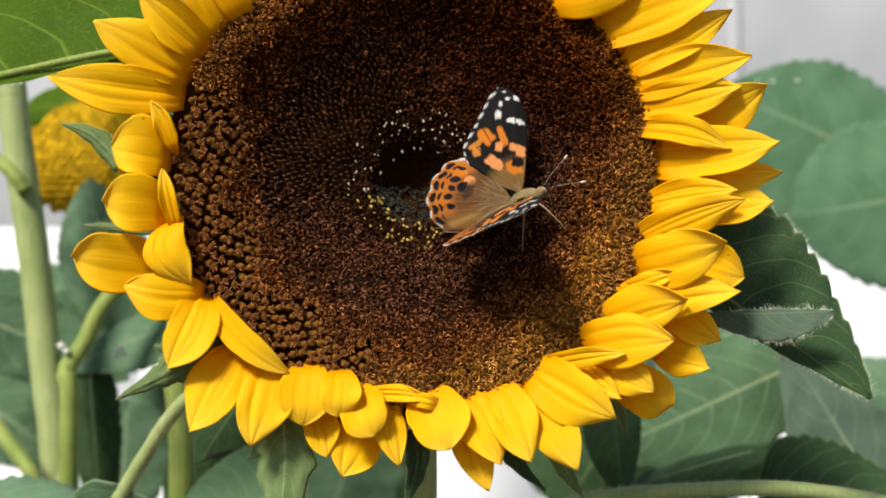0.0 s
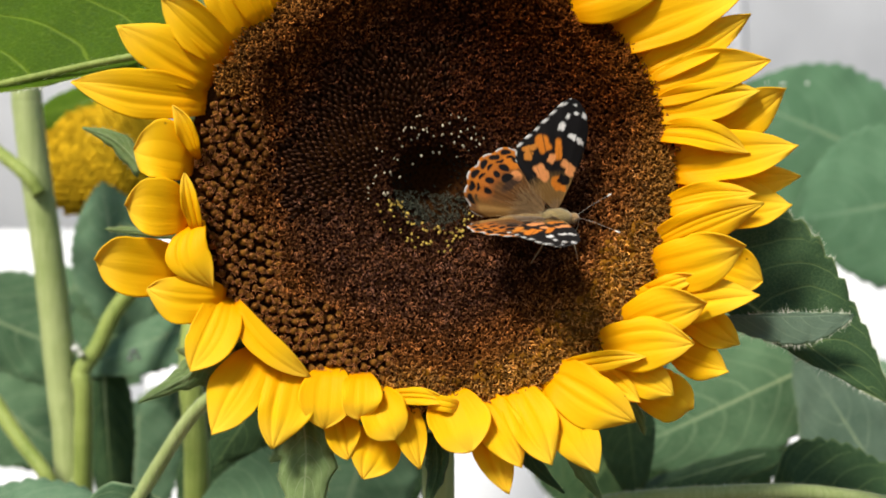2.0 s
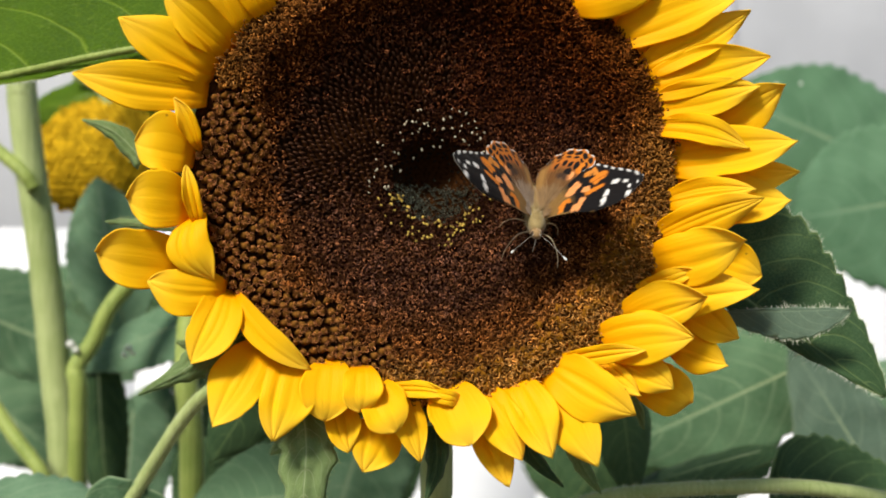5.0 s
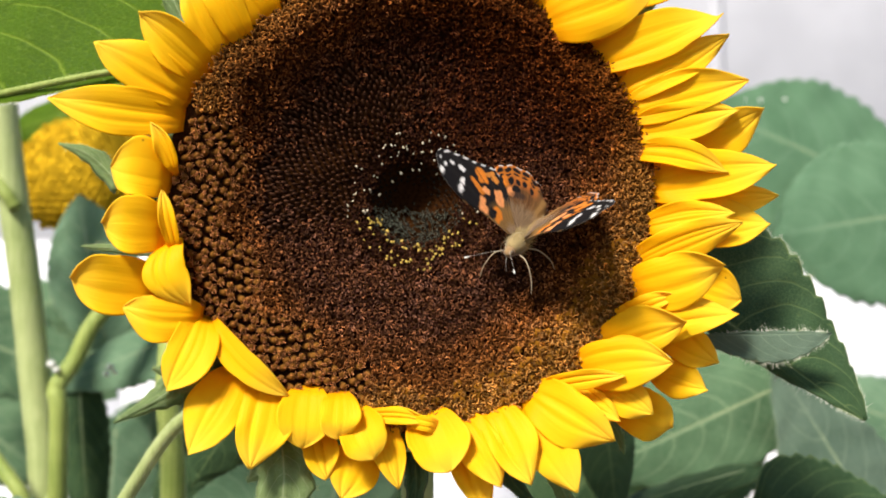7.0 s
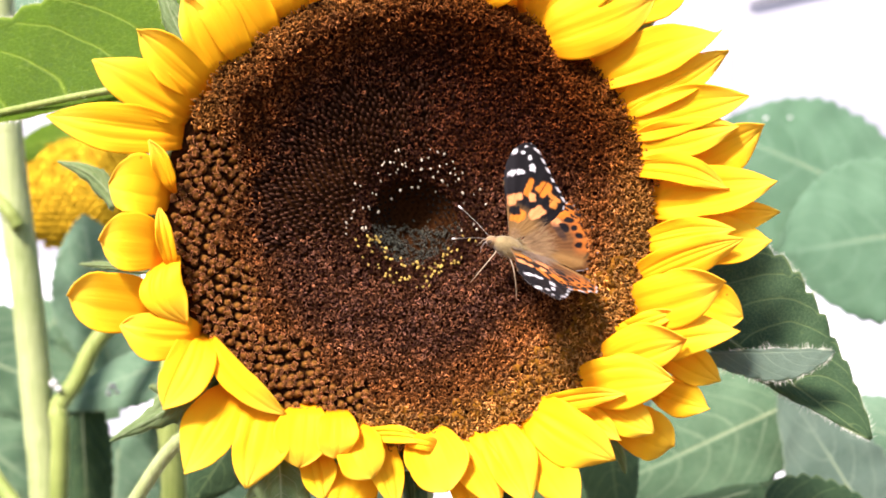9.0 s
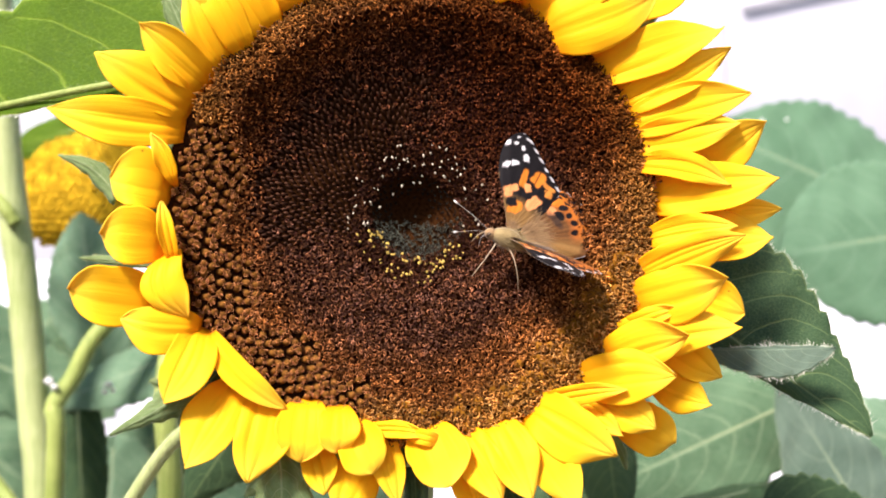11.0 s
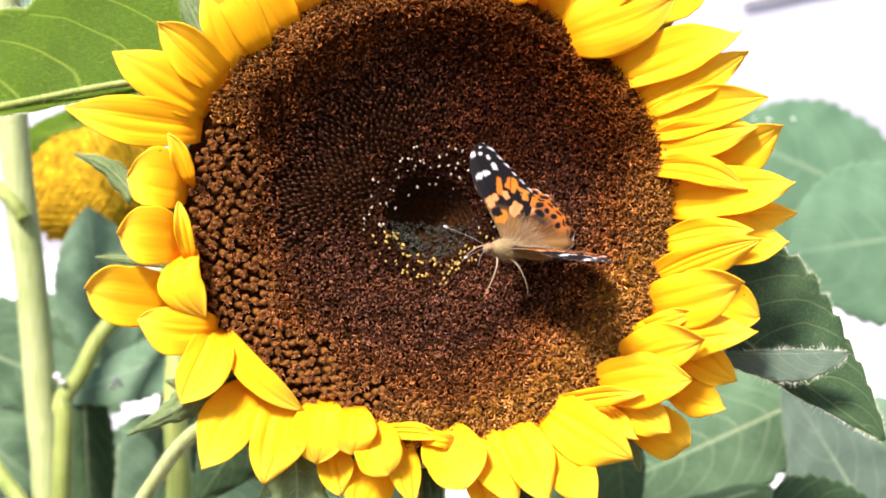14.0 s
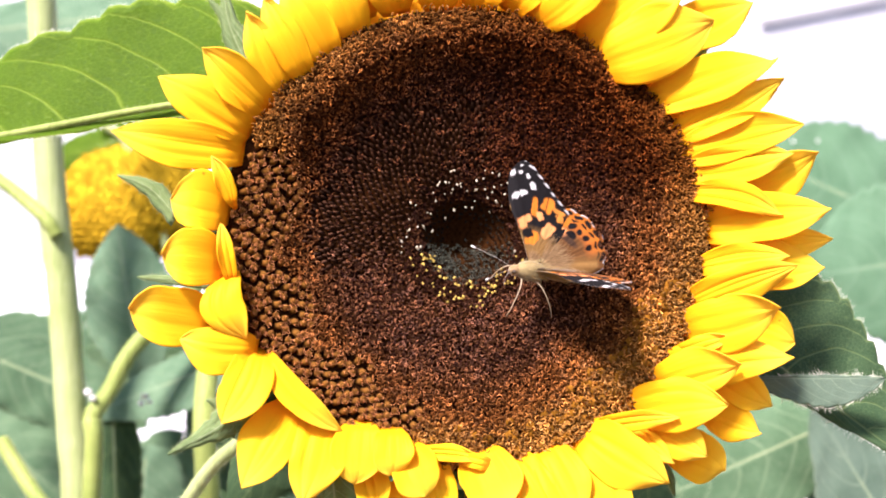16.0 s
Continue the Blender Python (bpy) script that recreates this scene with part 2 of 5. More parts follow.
def smooth_line(points, steps=24):
    """A Catmull-Rom line through points."""
    p = np.asarray(points, float)
    p = np.concatenate([[2 * p[0] - p[1]], p, [2 * p[-1] - p[-2]]])
    out = []
    for i in range(1, len(p) - 2):
        for t in np.linspace(0, 1, steps, endpoint=False):
            a, b, c, d = p[i - 1], p[i], p[i + 1], p[i + 2]
            out.append(0.5 * (2 * b + (c - a) * t + (2 * a - 5 * b + 4 * c - d) * t * t + (3 * b - a - 3 * c + d) * t ** 3))
    out.append(p[-2])
    return np.array(out)


def stalk(name, points, r0, r1, material, parent, sides=12, label="", ridged=0.0):
    line = smooth_line(points, 14)
    radii = np.linspace(r0, r1, len(line)) * (1 + 0.012 * np.sin(np.arange(len(line)) * 0.9))
    verts, faces = tube_arrays(line, radii, sides)
    if ridged:
        v = np.array(verts).reshape(len(line), sides, 3)
        mid = v.mean(axis=1, keepdims=True)
        wave = 1 + ridged * np.cos(np.arange(sides) * math.pi)[None, :, None]
        verts = (mid + (v - mid) * wave).reshape(-1, 3)
    ob = mesh_part(name, raw_mesh(name, verts, faces), material, parent, label)
    # short pale bristles standing off the skin
    rng = random.Random(len(line) + int(r0 * 1e6))
    hv, hf = [], []
    near = [i for i in range(len(line)) if line[i][2] + parent.location.z > 1.30]
    for _ in range(26 * len(near)):
        i = rng.choice(near)
        d = np.array([rng.gauss(0, 1), rng.gauss(0, 1), rng.gauss(0, 1)])
        step = line[min(i + 1, len(line) - 1)] - line[i - 1 if i else 0]
        step /= np.linalg.norm(step) + 1e-9
        d -= step * (d @ step)
        d /= np.linalg.norm(d) + 1e-9
        at = line[i] + (line[min(i + 1, len(line) - 1)] - line[i]) * rng.random() + d * radii[i] * 0.95
        tip = at + (d + np.array([rng.gauss(0, .4), rng.gauss(0, .4), rng.gauss(0, .4)])) * rng.uniform(0.0006, 0.0016)
        k = len(hv)
        hv += [at - step * 0.00005, at + step * 0.00005, tip]
        hf.append((k, k + 1, k + 2))
    if hv:
        mesh_part("bristles", raw_mesh("bristles", hv, hf), STEM_PALE, ob)
    return ob


def hairs_on(stem, points, radius, count, long, seed):
    """Short pale hairs standing out all along a stem."""
    line = smooth_line(np.array(points, float), 12)
    d = np.gradient(line, axis=0)
    rng = random.Random(seed)
    vs, fs = [], []
    for _ in range(count):
        i = rng.randrange(len(line) - 1)
        p = line[i] + (line[i + 1] - line[i]) * rng.random()
        t = d[i] / np.linalg.norm(d[i])
        o = np.cross(t, [rng.gauss(0, 1), rng.gauss(0, 1), rng.gauss(0, 1)])
        o /= np.linalg.norm(o) + 1e-9
        k = len(vs)
        vs += [p + o * radius * 0.95 - t * 0.00007, p + o * radius * 0.95 + t * 0.00007, p + o * (radius + long * rng.uniform(0.5, 1.2)) + t * rng.gauss(0, 0.3) * long]
        fs.append((k, k + 1, k + 2))
    mesh_part("hairs", raw_mesh("hairs", vs, fs), HAIR, stem)


def thing(name, place, label, category, group="", kind=""):
    ob = new(name)
    ob.empty_display_size = 0.02
    ob.location = place
    return tagged(ob, label, category, group, kind)


# ---------------------------------------------------------------- ground and white fence
def build_setting():
    n = 60
    xs = np.concatenate([np.linspace(-1, 1, n)]) ** 3 * 260
    grid = np.array([[(x, y, 0.02 * noise.noise(Vector((x * 2, y * 2, 0))) if abs(x) < 6 and abs(y) < 6 else 0.0) for x in xs] for y in xs])
    faces = [(i * n + j, i * n + j + 1, (i + 1) * n + j + 1, (i + 1) * n + j) for i in range(n - 1) for j in range(n - 1)]
    tagged(mesh_part("ground", raw_mesh("ground", grid.reshape(-1, 3), faces), SOIL), "bare brown garden soil under the sunflowers", "ground", kind="structure")
    # the fence: upright white boards on two rails, with grey cap rail
    fence = thing("wall_fence", (0, 1.75, 0), "white painted upright board fence behind the plants", "fence", kind="structure")
    bm = bmesh.new()
    bmesh.ops.create_cube(bm, size=1)
    bmesh.ops.scale(bm, vec=(0.417, 0.022, 1.62), verts=bm.verts)
    bmesh.ops.bevel(bm, geom=bm.edges[:], offset=0.002, segments=2, affect="EDGES")
    board = part("board", bm, BOARD, fence)
    board.location = (-3.74, 0, 0.84)
    for i in range(1, 18):
        ob = new("board", board.data)
        ob.parent = fence
        ob.location = (-3.74 + 0.42 * i, 0.0008 * (i % 3), 0.84)
    bm = bmesh.new()
    bmesh.ops.create_cube(bm, size=1)
    bmesh.ops.scale(bm, vec=(7.6, 0.03, 1.55), verts=bm.verts)
    part("backing", bm, BOARD, fence).location = (0, 0.04, 0.775)
    # the pale grey house wall some way behind the fence, with a slanting gutter pipe
    wall = thing("wall_house", (0, 4.2, 0), "pale grey rendered house wall behind the fence", "wall", kind="structure")
    bm = bmesh.new()
    bmesh.ops.create_cube(bm, size=1)
    bmesh.ops.scale(bm, vec=(16, 0.25, 5.2), verts=bm.verts)
    part("render_coat", bm, HOUSE, wall).location = (0, 0.125, 2.6)
    for x in (-2.6, 1.52, 5.4):
        bm = bmesh.new()
        bmesh.ops.create_cube(bm, size=1)
        bmesh.ops.scale(bm, vec=(0.05, 0.012, 5.2), verts=bm.verts)
        part("cover_strip", bm, HOUSE, wall).location = (x, -0.006, 2.6)
    stalk("gutter_pipe", [(1.6311, -0.0350, 3.1305), (1.9258, -0.0350, 3.1960), (2.2593, -0.0350, 3.2717), (2.9263, -0.0350, 3.4230)], 0.017, 0.017, GREY, wall)


build_setting()


# ---------------------------------------------------------------- leaves, shared by the plants
def leaf(name, parent, base, tip, width, normal, material, fold=(0.25, 0.25), droop=0.1, heart=0.6, teeth=14, label="", seed=1, twist=0.0, curl=0.0, wave=0.02, narrow=(1.0, 1.0), cells=(44, 30), fringe=0):
    """A sunflower leaf from base to tip; width: half its breadth. fold: how far each half bends back, in radians."""
    base, tip = np.array(base, float), np.array(tip, float)
    axis = tip - base
    length = np.linalg.norm(axis)
    axis /= length
    nrm = np.array(normal, float)
    nrm -= axis * (nrm @ axis)
    nrm /= np.linalg.norm(nrm)
    side = np.cross(nrm, axis)
    rows, cols = cells
    grid = np.zeros((rows, cols, 3))
    uv = np.zeros((rows, cols, 2))
    rng = random.Random(seed)
    phase = rng.random() * 6
    for i in range(rows):
        s = i / (rows - 1)
        prof = (math.sin(math.pi * min(1.0, s ** heart)) ** 0.75) if 0 < s < 1 else 0.0
        prof = max(prof, 0.015)
        saw = 1 - 0.09 * (((s * teeth) % 1.0) ** 2) * (1 if s > 0.1 else 0)
        bend = -droop * length * s * s
        turn = twist * s
        for j in range(cols):
            q = 2 * j / (cols - 1) - 1
            w = q * width * prof * (saw if abs(q) > 0.93 else 1) * (narrow[0] if q < 0 else narrow[1])
            f = fold[0] if q < 0 else fold[1]
            ang = f * (0.5 + 0.5 * abs(q)) + curl * abs(q) ** 3
            x = w * math.cos(ang)
            h = -abs(w) * math.sin(ang) + wave * width * math.sin(s * 11 + phase + 2.5 * q) * abs(q) ** 1.5 + 0.006 * length * math.sin(s * 30 + 4 * abs(q)) * abs(q)
            x, h = x * math.cos(turn) - h * math.sin(turn), x * math.sin(turn) + h * math.cos(turn)
            back = -0.10 * length * (abs(q) ** 2) * (1 - s) ** 4
            grid[i, j] = base + axis * (s * length + back) + side * x + nrm * (h + bend)
            uv[i, j] = (0.5 + 0.5 * q, s)
    verts, faces, k = sheet(grid, 0.0006)
    flat = uv.reshape(-1, 2)
    ob = mesh_part(name, raw_mesh(name, verts, faces, np.concatenate([flat, flat])), material, parent, label)
    if fringe:
        hv, hf = [], []
        for _ in range(fringe):
            i, j = rng.randrange(1, rows - 1), rng.choice((0, cols - 1))
            p = grid[i, j] + (grid[i + 1, j] - grid[i, j]) * rng.random()
            o = (grid[i, j] - grid[i, cols // 2])
            o = o / (np.linalg.norm(o) + 1e-9) + np.array([rng.gauss(0, 0.5), rng.gauss(0, 0.5), rng.gauss(0, 0.5)])
            k2 = len(hv)
            hv += [p - axis * 0.00007, p + axis * 0.00007, p + o * rng.uniform(0.0006, 0.0015)]
            hf.append((k2, k2 + 1, k2 + 2))
        mesh_part("hairs", raw_mesh("hairs", hv, hf), HAIR, ob)
    # the raised midrib on the underside and upper side
    line = [grid[i, cols // 2] * 0.5 + grid[i, cols // 2 - 1] * 0.5 for i in range(0, rows, 3)]
    v, f = tube_arrays(line, np.linspace(0.0008, 0.0002, len(line)) * min(1.3, length / 0.12), 6)
    mesh_part("midrib", raw_mesh("midrib", v, f), RIB, ob)
    return ob


def fluff(name, parent, place, size, hairs, seed, label):
    """A small white tuft or dropping: a flattened knot, with hairs if it has any."""
    rng = random.Random(seed)
    vs, fs = [], []
    for i in range(7):
        for j in range(10):
            p, q = math.pi * i / 6, 2 * math.pi * j / 10
            k = size * rng.uniform(0.8, 1.15)
            vs.append((k * math.sin(p) * math.cos(q), k * 0.5 * math.cos(p), k * 0.8 * math.sin(p) * math.sin(q)))
    for i in range(6):
        for j in range(10):
            fs.append((i * 10 + j, i * 10 + (j + 1) % 10, (i + 1) * 10 + (j + 1) % 10, (i + 1) * 10 + j))
    for _ in range(hairs):
        d = np.array([rng.gauss(0, 1), rng.gauss(0, 1), rng.gauss(0, 1)])
        d /= np.linalg.norm(d)
        w = np.cross(d, [0.3, 0.5, 0.8]) * size * 0.06
        k = len(vs)
        vs += [d * size * 0.6 - w, d * size * 0.6 + w, d * size * rng.uniform(1.2, 2.4)]
        fs.append((k, k + 1, k + 2))
    ob = mesh_part(name, raw_mesh(name, vs, fs), FLUFF, parent, label)
    ob.location = place
    return ob


def golden_head(parent, place, rx, rz):
    """A fading head seen from its side: a dome of golden florets with green bracts round its back."""
    rng = random.Random(9)
    vs, fs, cs = [], [], []
    spots = []
    for row in range(-10, 11):
        z = row * 0.096
        reach = math.sqrt(max(0.0, 1 - z * z))
        for col in range(-14, 15):
            x = (col + 0.5 * (row % 2)) * 0.088 + rng.uniform(-0.01, 0.01)
            if abs(x) < reach * 0.99:
                spots.append((x, z + 0.05 * x * x + rng.uniform(-0.008, 0.008)))
    for x, z in spots:
        r = min(0.995, math.hypot(x, z))
        y = -0.55 * math.sqrt(1 - r * r)
        c = np.array([x * rx, y * rx, z * rz])
        out = np.array([x, y * 1.6, z])
        out /= np.linalg.norm(out)
        v, f = tube_arrays([c - out * rx * 0.05, c + out * rx * 0.05, c + out * rx * rng.uniform(0.055, 0.07)], np.array([0.050, 0.054, 0.030]) * rx, 5)
        k = len(vs)
        vs += v
        fs += [tuple(q + k for q in g) for g in f]
        tone = np.array([0.62, 0.38, 0.016]) * rng.uniform(0.6, 1.1)
        # foot of each floret darkened, so shade in the gaps is part of the colour
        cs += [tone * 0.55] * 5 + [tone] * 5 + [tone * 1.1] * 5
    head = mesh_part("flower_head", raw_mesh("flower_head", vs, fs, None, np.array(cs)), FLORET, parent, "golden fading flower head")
    head.location = place
    m, k = 10, 20
    vs, fs = [], []
    for i in range(m + 1):
        p = math.pi / 2 * i / m
        for j in range(k):
            q = 2 * math.pi * j / k
            vs.append((rx * 1.0 * math.cos(p) * math.cos(q), (-0.05 + 0.5 * math.sin(p)) * rx, rz * 1.0 * math.cos(p) * math.sin(q)))
    for i in range(m):
        for j in range(k):
            j2 = (j + 1) % k
            fs.append((i * k + j, i * k + j2, (i + 1) * k + j2, (i + 1) * k + j))
    mesh_part("receptacle", raw_mesh("receptacle", vs, fs), STEM, head)
    for a, size in ((150, 0.55), (170, 0.6), (190, 0.6), (208, 0.5), (130, 0.5), (110, 0.5)):
        d = np.array([math.cos(radians(a)) * rx, 0.0, math.sin(radians(a)) * rz])
        leaf("bract", head, d * 1.06 + np.array([0, 0.004, 0]), d * 0.78 + np.array([0.0, -0.5 * rx, -0.25 * rz]), 0.11 * rx * size * 2, (-1, -0.6, 0.3), LEAF_PALE, teeth=1, cells=(14, 9), seed=a)


plant_front = thing("sunflower_plant", (-0.0061, 0.0550, 0.0000), "stout pale green sunflower stalk bearing the large bloom", "plant", "sunflower plants")
stalk("stem", [(-0.0002, 0.0050, -0.0500), (-0.0002, 0.0050, 1.3017), (0.0000, 0.0000, 1.4230), (-0.0009, -0.0050, 1.4539), (-0.0017, -0.0200, 1.5062)], 0.0055, 0.0058, STEM_PALE, plant_front, ridged=0.05)
leaf("leaf", plant_front, (-0.0669, -0.0250, 1.5702), (-0.2102, -0.0050, 1.5476), 0.0423, (0.15, -1.0, 0.25), LEAF_BRIGHT, label="broad fresh green leaf lit from behind", fold=(-0.05, -0.5), narrow=(1.0, 0.13), droop=-0.02, heart=0.55, teeth=30, seed=4, fringe=1500)
stalk("rib", [(-0.0662, -0.0275, 1.5702), (-0.1066, -0.0235, 1.5642), (-0.1553, -0.0135, 1.5566), (-0.2078, -0.0075, 1.5482)], 0.0010, 0.0014, STEM, plant_front)
stalk("petiole", [(-0.0159, -0.0100, 1.4993), (-0.0432, -0.0150, 1.5418), (-0.0670, -0.0240, 1.5667)], 0.0028, 0.0023, STEM, plant_front)
leaf("leaf", plant_front, (0.0824, -0.0250, 1.4966), (0.1365, -0.0400, 1.4554), 0.0340, (-0.1, -1.0, 0.3), LEAF_DARK_SHADED, label="dark green leaf with a folded edge and drooping tip", fold=(0.2, -0.1), narrow=(0.18, 1.0), droop=0.02, heart=0.45, teeth=11, seed=8, fringe=700)
leaf("leaf", plant_front, (0.0872, -0.0350, 1.4812), (0.1230, -0.0470, 1.4819), 0.0088, (0.0, -1.0, 0.2), LEAF_PALE, label="pale folded lobe of leaf", fold=(0.1, 0.1), narrow=(1.0, 0.12), droop=-0.02, heart=1.15, teeth=9, seed=3, fringe=300)
stalk("petiole", [(-0.0009, -0.0050, 1.4691), (0.0387, -0.0100, 1.4748), (0.0815, -0.0240, 1.4831)], 0.0025, 0.0018, STEM, plant_front)
# added leaf: its dark green stands for the shade behind the petals
leaf("leaf", plant_front, (-0.0336, -0.0190, 1.4753), (-0.0726, -0.0250, 1.4597), 0.0112, (0.1, -1.0, 0.1), LEAF_DARK_SHADED, label="dark green leaf in the shade of the bloom", fold=(0.1, 0.1), heart=0.7, seed=41)
plant_left = thing("sunflower_plant", (-0.1826, 0.2080, 0.0000), "tall sunflower plant with forked stem and fading golden head", "plant", "sunflower plants")
stalk("petiole", [(-0.0303, 0.0770, 1.6196), (-0.0150, 0.0770, 1.6097), (-0.0017, 0.0770, 1.5846), (0.0093, 0.0770, 1.5579), (0.0179, 0.0770, 1.5315)], 0.0028, 0.0026, STEM_PALE, plant_left, label="pale green leaf stalk")
hairs_on(stalk("stem", [(0.0011, 0.0020, -0.0500), (0.0011, 0.0020, 1.2500), (-0.0029, 0.0000, 1.3969), (-0.0095, 0.0000, 1.4554), (-0.0169, 0.0000, 1.5120), (-0.0228, 0.0000, 1.5462), (-0.0285, 0.0000, 1.5837), (-0.0300, 0.0000, 1.5982), (-0.0361, 0.0000, 1.6579), (-0.0432, 0.0000, 1.7275)], 0.0072, 0.0066, STEM_PALE, plant_left, ridged=0.10), [(-0.0029, 0, 1.3969), (-0.0095, 0, 1.4554), (-0.0169, 0, 1.512), (-0.0228, 0, 1.5462), (-0.0285, 0, 1.5837), (-0.03, 0, 1.5982), (-0.0361, 0, 1.6579), (-0.0432, 0, 1.7275)], 0.0069, 1800, 0.001, 53)
stalk("branch", [(0.0055, -0.0080, 1.3919), (0.0058, -0.0100, 1.4410), (0.0038, -0.0080, 1.4532), (0.0105, -0.0030, 1.4668), (0.0196, 0.0020, 1.4877), (0.0450, 0.0220, 1.5204), (0.0640, 0.0420, 1.5498)], 0.0045, 0.0040, STEM, plant_left, label="green side branch")
stalk("branch", [(-0.0185, -0.0080, 1.5413), (-0.0253, -0.0080, 1.5505), (-0.0469, 0.0020, 1.5663), (-0.0749, 0.0120, 1.5842)], 0.0036, 0.0032, STEM, plant_left)
leaf("leaf", plant_left, (0.0591, 0.0270, 1.4788), (-0.0144, 0.0270, 1.4539), 0.0187, (0.0, -1, 0.6), LEAF_DUSTY, label="dusty grey-green leaf with white specks", fold=(0.2, 0.2), seed=11)
leaf("leaf", plant_left, (0.0114, 0.0420, 1.4758), (-0.0068, 0.0420, 1.5554), 0.0261, (0.0, -1, 0.5), LEAF_DUSTY, label="dusty blue-green leaf", fold=(0.15, 0.2), seed=12, heart=0.85)
leaf("leaf", plant_left, (0.0287, 0.0920, 1.6267), (-0.0624, 0.0620, 1.5961), 0.0239, (0.1, -1, 0.5), LEAF_BRIGHT, label="green leaf", seed=13)
leaf("leaf", plant_left, (-0.0135, -0.1080, 1.4013), (0.0673, -0.1180, 1.4018), 0.0273, (0, -0.75, 0.65), LEAF_DUSTY, label="broad dusty green leaf", seed=14, heart=0.7)
leaf("leaf", plant_left, (0.0032, 0.0920, 1.4222), (-0.0020, 0.0920, 1.3394), 0.0272, (0, -1, 0.1), LEAF_DUSTY, label="dusty green leaf", seed=15)
leaf("leaf", plant_left, (0.0016, 0.0320, 1.4505), (0.0077, 0.0320, 1.3605), 0.0146, (0, -1, 0.1), LEAF_DARK_SHADED, label="dark green shaded leaf", seed=18)
leaf("leaf", plant_left, (-0.1209, 0.1520, 1.4928), (-0.0466, 0.1520, 1.4482), 0.0357, (0, -1, 0.4), LEAF, label="green leaf", seed=16)
leaf("leaf", plant_left, (-0.1718, 0.2120, 1.4453), (-0.0789, 0.1920, 1.3838), 0.0527, (0, -1, 0.3), LEAF, label="green leaf", seed=17)
stalk("branch", [(-0.0391, -0.0080, 1.4411), (-0.0221, -0.0180, 1.4233), (-0.0057, -0.0280, 1.4089), (0.0024, -0.0280, 1.3959)], 0.0036, 0.0032, STEM, plant_left)
leaf("leaf", plant_left, (-0.0858, 0.0920, 1.4786), (0.0029, 0.0920, 1.4432), 0.0265, (0, -1, 0.4), LEAF, label="green leaf", seed=19)
fluff("fluff", plant_left, (0.0023, -0.0120, 1.4652), 0.0022, 60, 1, "white fluff caught in the stem's fork")
fluff("fluff", plant_left, (0.0048, -0.0120, 1.4625), 0.0018, 50, 2, "white fluff caught in the stem's fork")
fluff("speck", plant_left, (0.0225, 0.0140, 1.4623), 0.0020, 0, 3, "white speck on the leaf")
fluff("speck", plant_left, (0.0208, 0.0140, 1.4589), 0.0017, 0, 4, "white speck on the leaf")
fluff("speck", plant_left, (0.0246, 0.0140, 1.4597), 0.0014, 0, 5, "white speck on the leaf")
leaf("leaf", plant_left, (-0.1002, 0.2120, 1.4591), (0.0166, 0.2120, 1.4668), 0.0329, (0, -1, 0.3), LEAF_DARK_SHADED, label="dark green shaded leaf", seed=71)
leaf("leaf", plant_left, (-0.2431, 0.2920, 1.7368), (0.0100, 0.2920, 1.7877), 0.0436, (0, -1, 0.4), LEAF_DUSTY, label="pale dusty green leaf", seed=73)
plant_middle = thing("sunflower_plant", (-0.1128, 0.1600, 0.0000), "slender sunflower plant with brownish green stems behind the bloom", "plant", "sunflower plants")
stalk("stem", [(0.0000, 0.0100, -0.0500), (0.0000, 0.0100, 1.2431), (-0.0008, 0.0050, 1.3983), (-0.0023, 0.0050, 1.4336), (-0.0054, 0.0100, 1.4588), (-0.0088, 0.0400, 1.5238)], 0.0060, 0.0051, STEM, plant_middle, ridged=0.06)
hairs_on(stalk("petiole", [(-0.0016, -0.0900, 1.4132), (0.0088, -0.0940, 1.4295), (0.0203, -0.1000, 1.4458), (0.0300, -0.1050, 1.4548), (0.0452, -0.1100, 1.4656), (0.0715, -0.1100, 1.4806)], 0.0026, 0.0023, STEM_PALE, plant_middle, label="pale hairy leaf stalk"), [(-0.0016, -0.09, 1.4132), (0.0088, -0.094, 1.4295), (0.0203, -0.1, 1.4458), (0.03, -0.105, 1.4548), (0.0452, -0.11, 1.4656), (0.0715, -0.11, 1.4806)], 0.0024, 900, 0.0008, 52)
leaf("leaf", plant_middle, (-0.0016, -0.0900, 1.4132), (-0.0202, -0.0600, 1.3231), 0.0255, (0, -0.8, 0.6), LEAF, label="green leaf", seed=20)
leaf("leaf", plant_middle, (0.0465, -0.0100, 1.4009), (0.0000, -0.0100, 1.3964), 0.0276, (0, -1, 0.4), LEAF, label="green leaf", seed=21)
# added leaf, coloured dark to fill a patch of deep shade
leaf("leaf", plant_middle, (0.0488, -0.0600, 1.4670), (0.0199, -0.0600, 1.4217), 0.0177, (0.2, -1, 0.2), LEAF_DARK_SHADED, label="dark green shaded leaf", seed=22)
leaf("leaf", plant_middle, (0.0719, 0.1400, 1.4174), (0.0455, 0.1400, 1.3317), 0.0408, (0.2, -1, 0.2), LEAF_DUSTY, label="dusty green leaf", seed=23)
leaf("leaf", plant_middle, (-0.0061, 0.0400, 1.4159), (-0.0137, 0.0400, 1.3698), 0.0118, (0, -1, 0.2), LEAF_DARK_SHADED, label="dark green shaded leaf", seed=72)
plant_right = thing("sunflower_plant", (0.3380, 0.3600, 0.0000), "tall sunflower plant with broad soft green leaves", "plant", "sunflower plants")
stalk("stem", [(0.0108, 0.0200, -0.0500), (0.0108, 0.0200, 1.1198), (0.0190, 0.0200, 1.3518), (0.0296, 0.0200, 1.5385), (0.0456, 0.0400, 1.6639)], 0.0116, 0.0100, STEM, plant_right)
